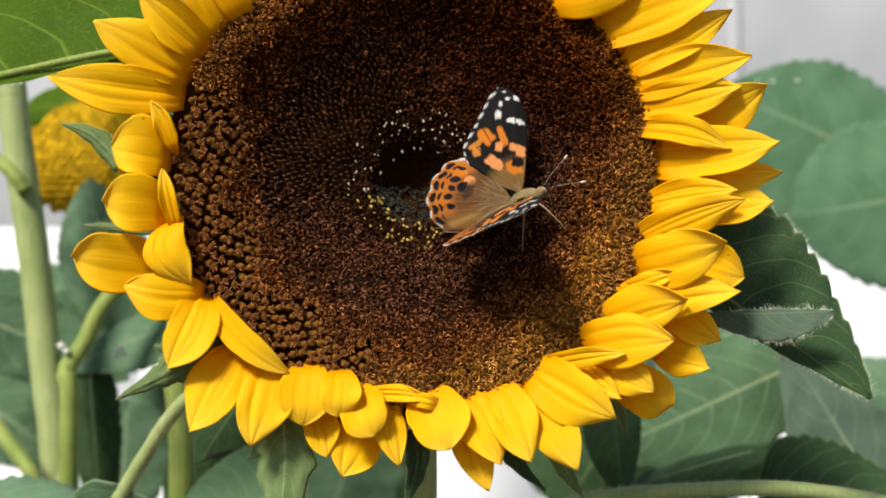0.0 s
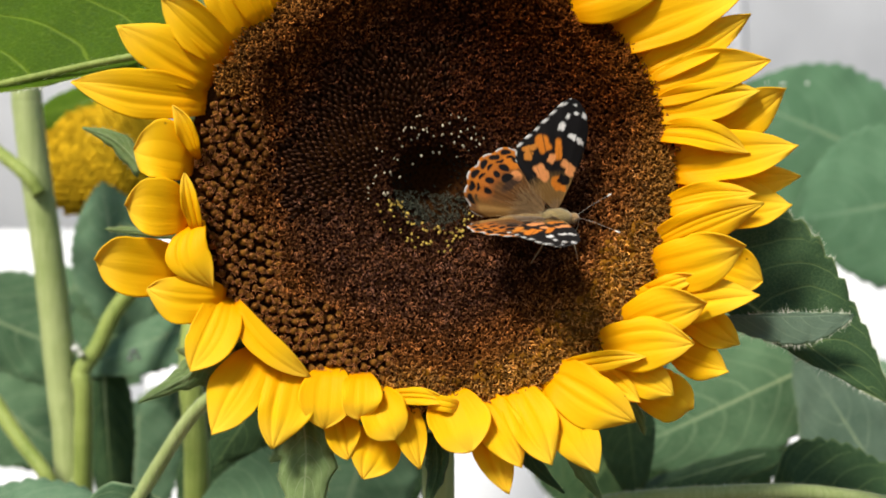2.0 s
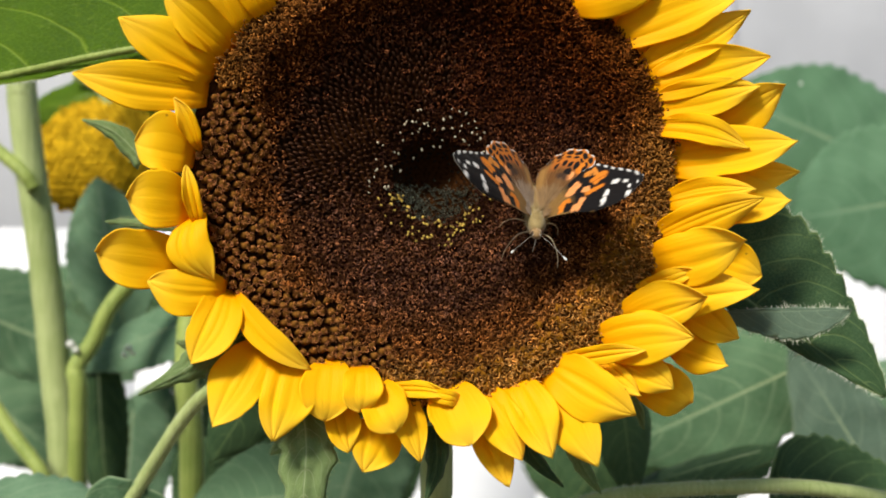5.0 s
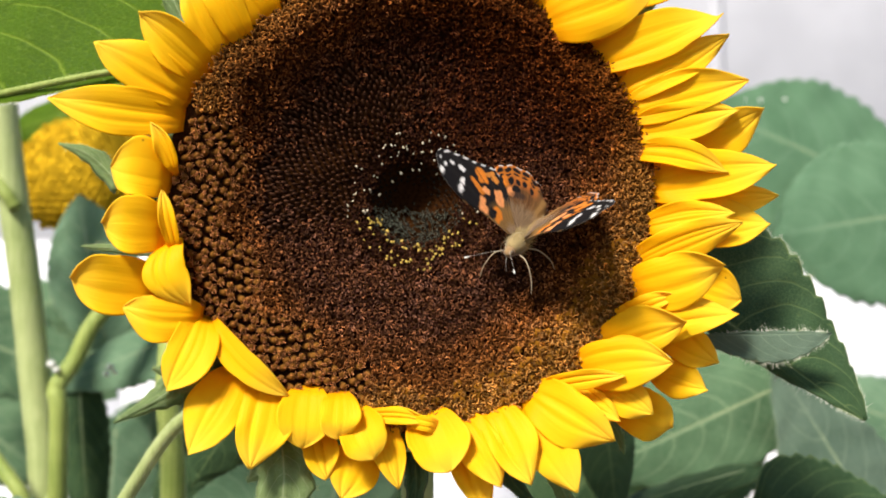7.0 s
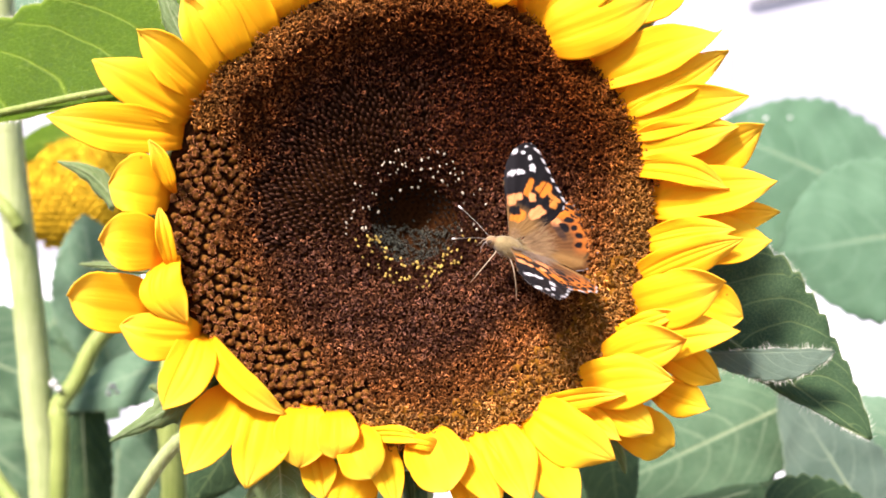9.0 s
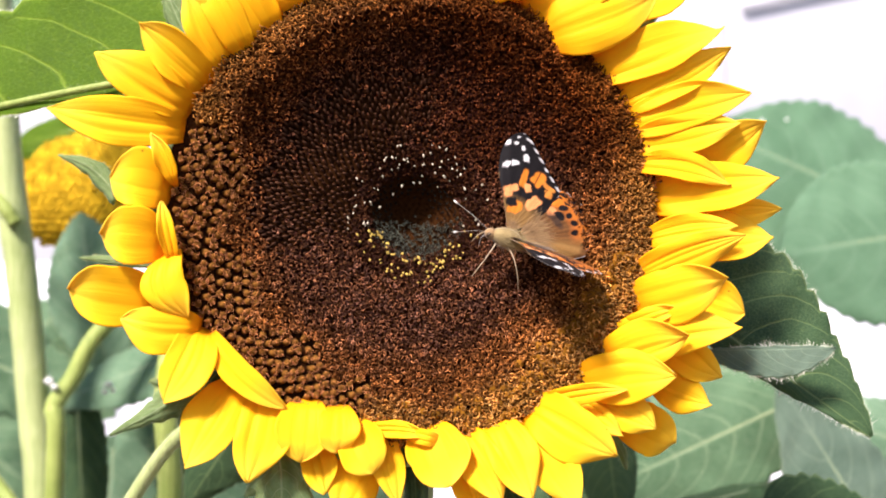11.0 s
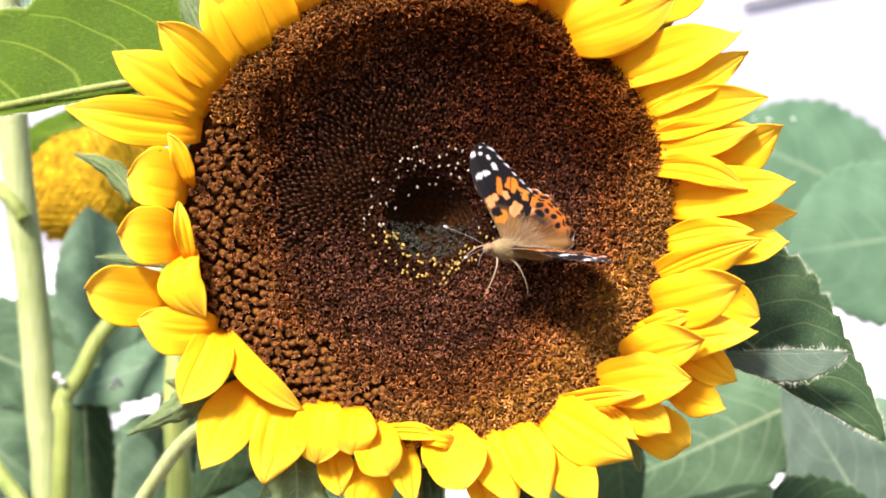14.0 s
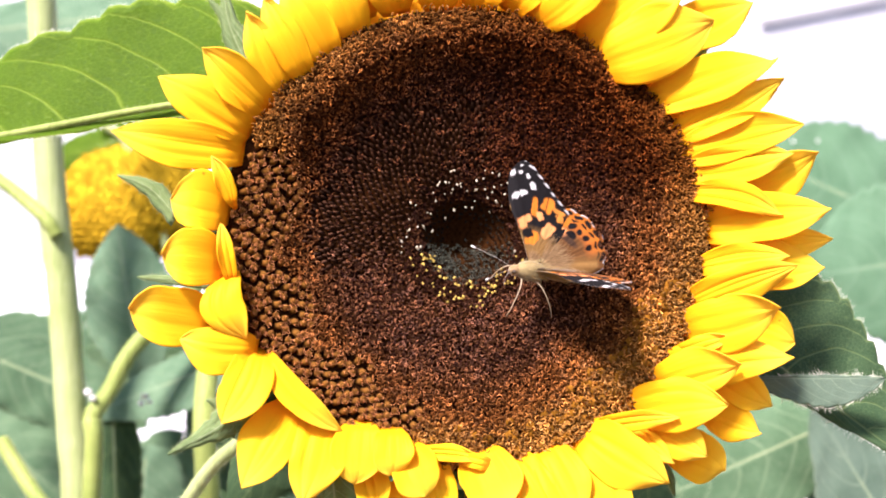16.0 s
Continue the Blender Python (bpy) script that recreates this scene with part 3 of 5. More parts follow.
leaf("leaf", plant_right, (0.0071, 0.0100, 1.5651), (-0.1318, 0.0000, 1.6353), 0.0740, (-0.1, -1, 0.35), LEAF_SOFT, label="broad soft green leaf", seed=30, fold=(0.2, 0.15), heart=0.85)
leaf("leaf", plant_right, (0.0204, -0.0300, 1.5600), (-0.1056, -0.0300, 1.5432), 0.0591, (0.05, -1, 0.2), LEAF_SOFT, label="broad rounded green leaf", seed=31, fold=(0.15, 0.15), heart=0.95)
leaf("leaf", plant_right, (-0.1534, -0.1600, 1.4556), (-0.2532, -0.1600, 1.4117), 0.0323, (0, -1, 0.25), LEAF, label="green leaf with pale veins", seed=32, fold=(0.2, 0.2), heart=0.8)
leaf("leaf", plant_right, (-0.1574, -0.1000, 1.4775), (-0.2328, -0.0900, 1.4264), 0.0256, (0, -1, 0.3), LEAF_DUSTY, label="dusty green leaf", seed=38, fold=(0.2, 0.2))
leaf("leaf", plant_right, (-0.1151, -0.1800, 1.3714), (-0.1646, -0.1800, 1.4660), 0.0336, (0.1, -1, 0.3), LEAF_PALE, label="grey-green leaf with pale veins", seed=33, fold=(0.1, 0.2), heart=0.55)
leaf("leaf", plant_right, (-0.0035, -0.0600, 1.4049), (-0.1060, -0.0600, 1.4496), 0.0323, (0, -1, 0.3), LEAF_DUSTY, label="grey-green leaf", seed=39)
leaf("leaf", plant_right, (-0.2053, -0.2600, 1.4131), (-0.1361, -0.2650, 1.3967), 0.0246, (0.1, -0.9, 0.3), LEAF_DARK_SHADED, label="dark green leaf near the stalk", seed=34, fold=(0.3, 0.0), heart=0.5)
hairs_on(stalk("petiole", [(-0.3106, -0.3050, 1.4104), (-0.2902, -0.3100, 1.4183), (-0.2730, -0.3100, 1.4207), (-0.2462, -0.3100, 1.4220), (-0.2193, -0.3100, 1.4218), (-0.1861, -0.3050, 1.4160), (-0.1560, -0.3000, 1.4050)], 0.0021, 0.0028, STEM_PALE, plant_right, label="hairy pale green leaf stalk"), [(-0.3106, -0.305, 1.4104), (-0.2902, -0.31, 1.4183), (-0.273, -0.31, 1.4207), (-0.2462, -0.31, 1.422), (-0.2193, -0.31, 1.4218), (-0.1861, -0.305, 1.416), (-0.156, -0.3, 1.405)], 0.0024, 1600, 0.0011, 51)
leaf("leaf", plant_right, (-0.2010, -0.2200, 1.4205), (-0.2797, -0.2200, 1.4018), 0.0098, (0, -0.5, 0.9), LEAF_DARK_SHADED, label="dark leaf seen edge on", seed=35)
leaf("leaf", plant_right, (-0.2253, -0.1000, 1.4336), (-0.2640, -0.1000, 1.3717), 0.0380, (0, -1, 0.3), LEAF_DARK_SHADED, label="dark green shaded leaf", seed=36)
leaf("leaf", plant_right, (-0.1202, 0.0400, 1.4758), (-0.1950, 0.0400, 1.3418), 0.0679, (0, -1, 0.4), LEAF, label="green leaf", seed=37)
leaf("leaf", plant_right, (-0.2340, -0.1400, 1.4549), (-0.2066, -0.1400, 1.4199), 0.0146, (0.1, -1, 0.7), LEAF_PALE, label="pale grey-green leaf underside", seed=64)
leaf("leaf", plant_right, (-0.2641, -0.2300, 1.4460), (-0.2576, -0.2300, 1.4013), 0.0143, (0.2, -1, 0.1), LEAF_DARK_SHADED, label="dark green leaf in the shade", seed=65)
fluff("speck", plant_right, (-0.1098, -0.0150, 1.6319), 0.0016, 0, 80, "white speck on the leaf")
fluff("speck", plant_right, (-0.0932, -0.0150, 1.6327), 0.0013, 0, 81, "white speck on the leaf")
fluff("speck", plant_right, (-0.1200, -0.0150, 1.6327), 0.0009, 0, 82, "white speck on the leaf")
golden_head(plant_left, (-0.0171, 0.0920, 1.5732), 0.0469, 0.0354)
plant_back = thing("sunflower_plant", (-0.0555, 0.5500, 0.0000), "sunflower plant with green leaves in shade behind the bloom", "plant", "sunflower plants")
stalk("stem", [(-0.0000, 0.0100, -0.0500), (-0.0000, 0.0100, 1.0278), (-0.0000, 0.0000, 1.3215), (0.0045, 0.0000, 1.5043)], 0.0099, 0.0083, STEM, plant_back)
leaf("leaf", plant_back, (-0.2333, -0.0500, 1.5037), (-0.3030, -0.0700, 1.4418), 0.0363, (0.1, -1, 0.35), LEAF, label="green leaf in the shade", seed=50)
leaf("leaf", plant_back, (-0.2938, -0.0700, 1.4200), (-0.2075, -0.0900, 1.3662), 0.0397, (-0.1, -1, 0.35), LEAF_DUSTY, label="green leaf in the shade", seed=51)
leaf("leaf", plant_back, (-0.1508, -0.0500, 1.4130), (-0.1878, -0.0700, 1.3283), 0.0363, (0.1, -1, 0.35), LEAF, label="green leaf in the shade", seed=52)
leaf("leaf", plant_back, (-0.1926, -0.0900, 1.4768), (-0.1241, -0.1100, 1.5145), 0.0258, (-0.1, -1, 0.35), LEAF_DARK_SHADED, label="green leaf in the shade", seed=53)
leaf("leaf", plant_back, (-0.0742, -0.0500, 1.4125), (-0.1316, -0.0700, 1.3451), 0.0363, (0.1, -1, 0.35), LEAF_DARK_SHADED, label="green leaf in the shade", seed=54)
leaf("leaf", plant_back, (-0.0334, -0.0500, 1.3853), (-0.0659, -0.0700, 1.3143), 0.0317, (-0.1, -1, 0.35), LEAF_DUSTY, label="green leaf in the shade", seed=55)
leaf("leaf", plant_back, (0.0296, -0.0300, 1.3823), (0.0255, -0.0500, 1.3089), 0.0256, (0.1, -1, 0.35), LEAF_DARK_SHADED, label="green leaf in the shade", seed=56)
leaf("leaf", plant_back, (0.1485, -0.0500, 1.3841), (0.1896, -0.0700, 1.3120), 0.0317, (-0.1, -1, 0.35), LEAF_DARK_SHADED, label="green leaf in the shade", seed=57)
leaf("leaf", plant_back, (0.1674, -0.0500, 1.4385), (0.2718, -0.0700, 1.4125), 0.0408, (0.1, -1, 0.35), LEAF_DARK_SHADED, label="green leaf in the shade", seed=58)
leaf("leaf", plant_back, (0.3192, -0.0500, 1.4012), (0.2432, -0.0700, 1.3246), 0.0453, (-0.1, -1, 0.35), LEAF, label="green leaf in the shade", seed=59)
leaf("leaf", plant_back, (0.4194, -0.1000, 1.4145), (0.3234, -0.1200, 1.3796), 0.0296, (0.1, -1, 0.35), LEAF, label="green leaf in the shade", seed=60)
leaf("leaf", plant_back, (0.3070, -0.2500, 1.4021), (0.3294, -0.2700, 1.3465), 0.0301, (-0.1, -1, 0.35), LEAF_DARK_SHADED, label="green leaf in the shade", seed=61)
leaf("leaf", plant_back, (-0.0894, -0.2500, 1.4580), (-0.0648, -0.2700, 1.4138), 0.0201, (0.1, -1, 0.35), LEAF_DARK_SHADED, label="green leaf in the shade", seed=62)


# ---------------------------------------------------------------- the sunflower in front
CENTRE = Vector((-0.00771, 0.00000, 1.52192))
RX, RZ = 0.0698, 0.0662
sunflower = thing("sunflower", CENTRE, "large yellow sunflower in full bloom with a broad dark brown disc", "flower", "sunflowers")


def dish(u, v):
    """How far the disc lies back from its rim plane at u, v (metres from the centre)."""
    r = math.hypot(u / RX, v / RZ)
    return 0.002 + 0.0105 * (1 - min(r, 1.05) ** 1.6) - (0.0022 + 0.0030 * max(0.0, v / RZ)) * math.exp(-((r - 0.86) / 0.14) ** 2) + 0.0028 * math.exp(-((v / RZ - 0.30) / 0.36) ** 2 - (u / RX / 0.75) ** 2) + 0.0125 * math.exp(-(r / 0.17) ** 2) + 0.03 * u


def ray(bu, bv, tu, tv, width, front, tip_front, cup=0.35, bow=0.0, arch=1.5, round_end=0.0, claw=0.68):
    """A ray petal, all in millimetres on the head: base, tip, breadth, how far base and tip stand forward,
    then its cup, sideways bow, forward arch and how far its end rolls back."""
    b, t = np.array([bu, bv]) / 1000, np.array([tu, tv]) / 1000
    b = b - (t - b) / np.linalg.norm(t - b) * 0.0014
    axis = t - b
    length = np.linalg.norm(axis)
    axis /= length
    side = np.array([-axis[1], axis[0]])
    rows, cols = 24, 29
    rng = random.Random(int(bu * 31 + bv * 17 + tu))
    ph, amp = rng.random() * 6, 0.4 + 0.8 * rng.random()
    creases = [(rng.uniform(-0.55, 0.55), rng.uniform(0.06, 0.15), rng.uniform(0.3, 0.75)) for _ in range(1)]
    if round_end > 0.22:
        amp *= 0.4
    lop = rng.uniform(-0.16, 0.16)
    keels = [(-rng.uniform(0.22, 0.42), rng.uniform(0.35, 0.75)), (rng.uniform(0.18, 0.42), rng.uniform(0.35, 0.75))]
    if round_end > 0.22:
        keels = [(at, deep * 0.45) for at, deep in keels]
    flare, roll = rng.uniform(0.5, 1.1) * min(1.0, width / 10), rng.uniform(-0.16, 0.16)
    nick = [(rng.uniform(0.3, 0.9), rng.uniform(0.02, 0.05), rng.choice((-1, 1))) for _ in range(2)]
    grid = np.zeros((rows, cols, 3))
    uv = np.zeros((rows, cols, 2))
    half = width / 2000
    for i in range(rows):
        s = i / (rows - 1)
        wide = claw + (1 - claw) * math.sin(math.pi * min(1, s / 0.45) / 2)
        if s > 0.45:
            e = (s - 0.45) / 0.55
            wide = (1 - e ** (1.9 + 1.8 * round_end)) ** (0.95 - 0.35 * round_end)
        wide *= 0.70 + 0.30 * math.sin(math.pi / 2 * min(1, s / 0.16))
        wide = max(wide, 0.03) * 1.24
        d = front + (tip_front - front) * s + arch * math.sin(math.pi * s) - 3.0 * math.exp(-(s / 0.07) ** 2)
        if round_end:
            d -= round_end * 5.0 * max(0, s - 0.6) ** 2 / 0.16
        swell = math.sin(math.pi * min(1, 0.12 + s)) ** 0.7
        for j in range(cols):
            q = 2 * j / (cols - 1) - 1
            edge = 1 + lop * q * math.sin(math.pi * s) + 0.035 * math.sin(9 * s + ph + 2 * q)
            for at, deep, sign in nick:
                edge -= deep * math.exp(-((s - at) / 0.05) ** 2) * max(0, sign * q)
            w = q * half * wide * edge
            c2 = b + axis * (length * s) + side * (w * math.cos(cup * 0.6) + bow / 1000 * math.sin(math.pi * s))
            ridge = 0.65 * amp * math.sin(4.5 * s + 2.2 * q + ph) * abs(q) + 0.30 * amp * math.sin(13 * s + 3 * q + 2 * ph) * abs(q) ** 3 + 0.04 * math.sin(33 * q + ph) * swell
            for at, thin, deep in creases:
                ridge -= deep * amp * math.exp(-((q - at * (1 - 0.75 * s * s)) / thin) ** 2) * swell
            # two sharp keels run to the tip, and the rims ruffle
            for at, deep in keels:
                ridge -= deep * math.exp(-abs(q - at) / 0.11) * math.sin(math.pi * min(1, 0.10 + 0.85 * s)) ** 0.6
            ridge += flare * math.sin(6.5 * s + 1.7 * ph + 1.2 * q) * abs(q) ** 4 * min(1, 3 * s)
            ridge += roll * width * q * s
            h = d + cup * (width / 2) * wide * (q * q - 0.35) * 0.34 + ridge
            grid[i, j] = (c2[0], -h / 1000 + 0.03 * c2[0], c2[1])
            uv[i, j] = (0.5 + 0.5 * q, s)
    verts, faces, k = sheet(grid, 0.00035)
    flat = uv.reshape(-1, 2)
    mesh_part("petal", raw_mesh("petal", verts, faces, np.concatenate([flat, flat])), PETAL, sunflower)


ray(-60.6, 35.6, -77, 49.7, 10.6, 1, 8, 0.35, 0, 2.5, 0)
ray(-65.5, 28.5, -88.3, 40.9, 12, 1.5, 9, 0.35, 0, 2, 0)
ray(-67.4, 21.7, -100.1, 24.8, 11.4, 2, 10, 0.35, 1, 2.5, 0)
ray(-68, 6.6, -73.6, 19.2, 4.9, 3, 6, 0.8, -1, 1.5, 0, 0.35)
ray(-70.7, 4.9, -85, 7, 13.7, 1.5, 4.5, 0.25, 0, 3, 0.3)
ray(-71.2, -10.3, -86, -9.3, 13.3, 2, 7, 0.2, 0, 3, 0.25)
ray(-67.2, -15, -70.1, 0.2, 4, 4, 7, 0.6, 0, 1.5, 0.2)
ray(-68.1, -14.6, -62.2, -31.5, 9.7, 3, 5, -0.2, -4, 3.5, 0.2, 0.7)
ray(-73.8, -26.8, -94.1, -24.4, 13.7, -1, 8, 0.35, 0, 1, 0.5)
ray(-61.3, -34.6, -79.8, -32, 10.9, 2.5, 7, -0.2, 1.5, 1.5, 0.2)
ray(-59.9, -35.7, -67.3, -54.5, 11.4, 1, 9, 0.35, 2, 3, 0.2)
ray(-56.0, -36.6, -35.3, -56.6, 6.6, 2.5, 5, 0.5, -2.2, 3.0, 0.3, 0.5)
ray(-50.6, -51.2, -61.3, -71.6, 12.9, 0, 8, -0.25, 1, 2.5, 0)
ray(-41, -54.9, -44.7, -75.8, 12.6, 0.5, 8, -0.25, 0, 2.5, 0)
ray(-30.2, -55.7, -31, -70.8, 12, 1.5, 7, 0.3, 0, 1.5, 0.4)
ray(-21.2, -57.3, -21.2, -68.3, 9.2, 2.5, 8, 0.3, 0, 1.5, 0.4)
ray(-17.4, -62.1, -11.2, -73.8, 11.4, 2, 9, 0.6, 0, 1, 0.5)
ray(-12.1, -62.3, 4.2, -64, 4, 3.5, 5, 0.5, 1, 1.5, 0)
ray(-28, -68, -24.5, -79.8, 8.3, -2.5, 2, 0.35, 0, 1.5, 0)
ray(-14.4, -73, -20.5, -85.5, 12.3, -3, 1, -0.2, 0, 1.5, 0)
ray(-9.5, -63.2, -4.5, -82.4, 7.7, -0.5, 4, 0.35, 0, 1.5, 0)
ray(3.3, -62.7, 9.6, -77.3, 14.9, 2, 10, 0.7, 0, 1, 0.4)
ray(-0.9, -63.9, 7.3, -65.5, 3.7, 4, 5, -0.5, 0, 2, 0.7, 0.7)
ray(13.2, -69.3, 20.4, -90.1, 8.9, -3, 1, 0.35, 0, 1.5, 0)
ray(13.6, -64.3, 23.7, -81.1, 10.3, 1, 9, -0.1, 0, 2.5, 0)
ray(22.7, -60.9, 31.7, -80.3, 11.3, 1.5, 11.5, -0.1, 0, 2.5, 0)
ray(30.9, -60.6, 44.4, -83, 12, 1, 10.5, -0.1, 0, 2.5, 0)
ray(33.7, -56.7, 54.6, -69.1, 13.2, 2, 11.5, -0.1, 0, 3, 0)
ray(45.5, -54.7, 57.1, -63.8, 6.6, 0, 8.5, 0.1, 0, 1.5, 0)
ray(51, -53.8, 66.5, -62, 9.5, 1, 9.5, -0.1, 0, 1.5, 0.2)
ray(60.9, -59.9, 73.9, -67, 11.7, -3, 2, -0.1, 0, 1.5, 0.4)
ray(37.3, -54.4, 58, -51.2, 4.7, 3, 11.5, 0.35, 1, 1.5, 0)
ray(47.5, -49.2, 71.4, -47.6, 12.3, 2.5, 12.5, -0.1, 2, 3, 0)
ray(54.3, -43.3, 75.5, -36.6, 11.7, 2, 11.5, -0.1, 1, 3, 0)
ray(73.6, -40.2, 87.7, -48.3, 9.5, -2, 2, 0.1, 0, 1.5, 0)
ray(71.1, -50.9, 84.4, -55.8, 9.1, -3, 1, 0.1, 0, 1.5, 0)
ray(56.7, -38.1, 90.4, -33.9, 11, 1, 10.5, -0.1, 1.5, 2, 0)
ray(60.6, -33.1, 73.6, -28.7, 4.4, 2.5, 8.5, 0.3, 0, 1.5, 0.2)
ray(78.9, -24.4, 95.5, -29.9, 11.3, -2, 2, 0.1, 0, 1.5, 0.3)
ray(63.6, -26.2, 86.3, -20.8, 13.2, 2, 12.5, -0.1, 0, 3, 0)
ray(64.5, -19.1, 92.9, -8.2, 9.1, 1, 10.5, -0.1, 1, 2.5, 0)
ray(67.7, -8.3, 91.6, -5.2, 7.3, 1.5, 8, 0.35, 1, 1.5, 0)
ray(77.6, -8.6, 104.1, -7.6, 12.5, -2, 2, 0.1, 0, 1.5, 0)
ray(70, 3.2, 104.8, 9.2, 12.3, 0, 6, 0.35, -0.5, 2, 0)
ray(78.8, -0.9, 107.4, 0.7, 8.8, -3, 1, 0.35, 0, 1.5, 0)
ray(65.9, 13.2, 90.9, 7, 7.3, 2, 5, 0.35, 1.5, 3, 0)
ray(79.7, 13.3, 103.1, 26.2, 11.7, -2, 2, 0.35, -1, 1.5, 0)
ray(64.6, 19.7, 94.5, 25.4, 9.8, 1, 5, 0.35, 0, 2, 0)
ray(62.7, 25.2, 97.8, 34.3, 11.3, 1, 5, 0.35, 1, 2, 0)
ray(61.1, 31.1, 92.2, 47.6, 9.4, 1, 5, 0.35, -1, 2.5, 0)
ray(54.3, 40.5, 89.3, 53.2, 12.3, 2, 6, 0.35, 0, 2.5, 0)
ray(39, 51.8, 70.9, 64.1, 18.3, 4, 6, -0.4, -1, 4, 0)
ray(60.6, 61.4, 85, 72.8, 13.1, -3, 0, 0.35, 0, 1.5, 0)
ray(34.3, 58.1, 63.1, 81.2, 16.4, 3, 5, 0.35, 0, 4, 0)
ray(19.4, 64.1, 42.1, 82.3, 15.1, 4, 7, -0.3, 0, 4, 0)
ray(11.4, 67.9, 24.5, 88.8, 13.1, 3, 6, 0.35, 0, 3, 0)
ray(1.3, 68.1, 6.8, 89.9, 13.1, 2, 6, 0.35, 0, 3, 0)
ray(-10.5, 67.8, -12.4, 90.1, 13.7, 2, 6, 0.35, 0, 3, 0)
ray(-23.1, 66.4, -29.8, 87.9, 13.7, 2, 6, 0.35, 0, 3, 0)
ray(-33.1, 64, -42.3, 86.6, 13.7, 2, 6, 0.35, 0, 3, 0)
ray(-54.2, 41.2, -65.3, 60.6, 9.4, 1, 7, 0.35, 0, 2.5, 0)
ray(-48.9, 44.8, -60.9, 66, 8.6, 3, 7, -0.3, 0, 3, 0)
ray(-41.9, 50.7, -55.5, 71.2, 11.2, 2, 7, 0.35, 0, 3, 0)
ray(-34.7, 57.6, -42.8, 76.7, 11.4, 2.5, 7, -0.3, 0, 3, 0)


def back_row():
    """The hinder row of petals that closes the gaps in the front row."""
    rng = random.Random(21)
    for a in range(-74, 128, 6):
        h = radians(a + rng.uniform(-2, 2))
        c, s = math.cos(h), math.sin(h)
        long = rng.uniform(14, 20)
        turn = h + rng.uniform(-0.15, 0.1)
        u, v = 67 * c, 63.5 * s
        ray(u, v, u + long * math.cos(turn), v + long * math.sin(turn), rng.uniform(11, 14), -5.0, -6.0, -0.2, rng.uniform(-1, 1), 0.5)


back_row()


def involucre():
    """Green bracts set close behind the petals all round the head."""
    rng = random.Random(33)
    for k in range(34):
        h = radians(k * 360 / 34 + rng.uniform(-3, 3))
        c, s = math.cos(h), math.sin(h)
        r = rng.uniform(1.17, 1.26)
        bract([(58 * c, 55 * s, -13), (66 * c, 63 * s, -10), (r * 70 * c + rng.uniform(-2, 2), r * 66.5 * s + rng.uniform(-2, 2), -8.5)], rng.uniform(16, 20), LEAF_DARK_SHADED if k % 3 else BRACT)


def bract(points, width, material=None, cup=0.5, lean=0.0):
    """A pointed green bract of the head: a middle line (millimetres: right, up, forward) and its breadth."""
    line = smooth_line(np.array([(u / 1000, -d / 1000, v / 1000) for u, v, d in points]), 8)
    rows, cols = len(line), 17
    tangent = np.gradient(line, axis=0)
    tangent /= np.linalg.norm(tangent, axis=1, keepdims=True)
    grid, uv = np.zeros((rows, cols, 3)), np.zeros((rows, cols, 2))
    for i in range(rows):
        s = i / (rows - 1)
        face = np.array([lean, -1.0, 0.0])
        side = np.cross(face, tangent[i])
        side /= np.linalg.norm(side)
        up = np.cross(tangent[i], side)
        wide = max(0.03, (0.8 + 0.2 * math.sin(s * 3)) * (1 - s ** 1.7)) * (1 + 0.05 * math.sin(i * 2.1))
        for j in range(cols):
            q = 2 * j / (cols - 1) - 1
            w = q * width / 2000 * wide
            crumple = noise.noise(Vector((line[i][0] * 300 + q * 2.2, width, line[i][2] * 300))) + 0.5 * math.cos(q * 9)
            grid[i, j] = line[i] + side * w * (1 + 0.10 * math.sin(i * 1.3 + q)) - up * (cup * width / 2000 * wide * q * q) + up * 0.00007 * width * crumple * wide
            uv[i, j] = (0.5 + 0.5 * q, s)
    verts, faces, k = sheet(grid, 0.0005)
    flat = uv.reshape(-1, 2)
    ob = mesh_part("bract", raw_mesh("bract", verts, faces, np.concatenate([flat, flat])), material or BRACT, sunflower, "green hairy pointed bract")
    # fine hairs along both edges
    hv, hf = [], []
    rng = random.Random(rows + int(width * 7))
    for i in range(2, rows - 1):
        for j in (0, 0, cols - 1, cols - 1, 3, 6, 10, 13):
            for _ in range(5):
                p = grid[i, j]
                o = (grid[i, j] - grid[i, cols // 2])
                o = o / (np.linalg.norm(o) + 1e-9) + np.array([rng.gauss(0, .5), rng.gauss(0, .5), rng.gauss(0, .5)])
                q = p + tangent[i] * rng.uniform(-.0006, .0006)
                n = len(hv)
                hv += [q, q + tangent[i] * 0.00007, q + o * rng.uniform(.0005, .0011)]
                hf.append((n, n + 1, n + 2))
    mesh_part("hairs", raw_mesh("hairs", hv, hf), STEM_PALE, ob)
    return ob


involucre()
bract([(-86.4, 4.1, -8.0), (-95.5, 12.8, -10.0), (-105.8, 16.9, -12.0)], 7.2)
bract([(-56.5, -51.2, -2.0), (-64.3, -53.1, 5.0), (-70.5, -57.2, 9.0), (-81.6, -63.2, 9.0)], 11.3, cup=0.7)
bract([(-48.5, -38.3, -6.0), (-56.5, -47.3, -6.0), (-67.0, -58.6, -6.0)], 20.6, LEAF_DARK_SHADED)
bract([(-60.0, -55.0, 0.0), (-67.5, -50.9, 2.0), (-73.2, -48.8, 3.0)], 6.9, cup=0.6)
bract([(-66.3, 21.4, -6.0), (-72.3, 18.2, -7.0), (-78.8, 15.5, -8.0)], 7.9)
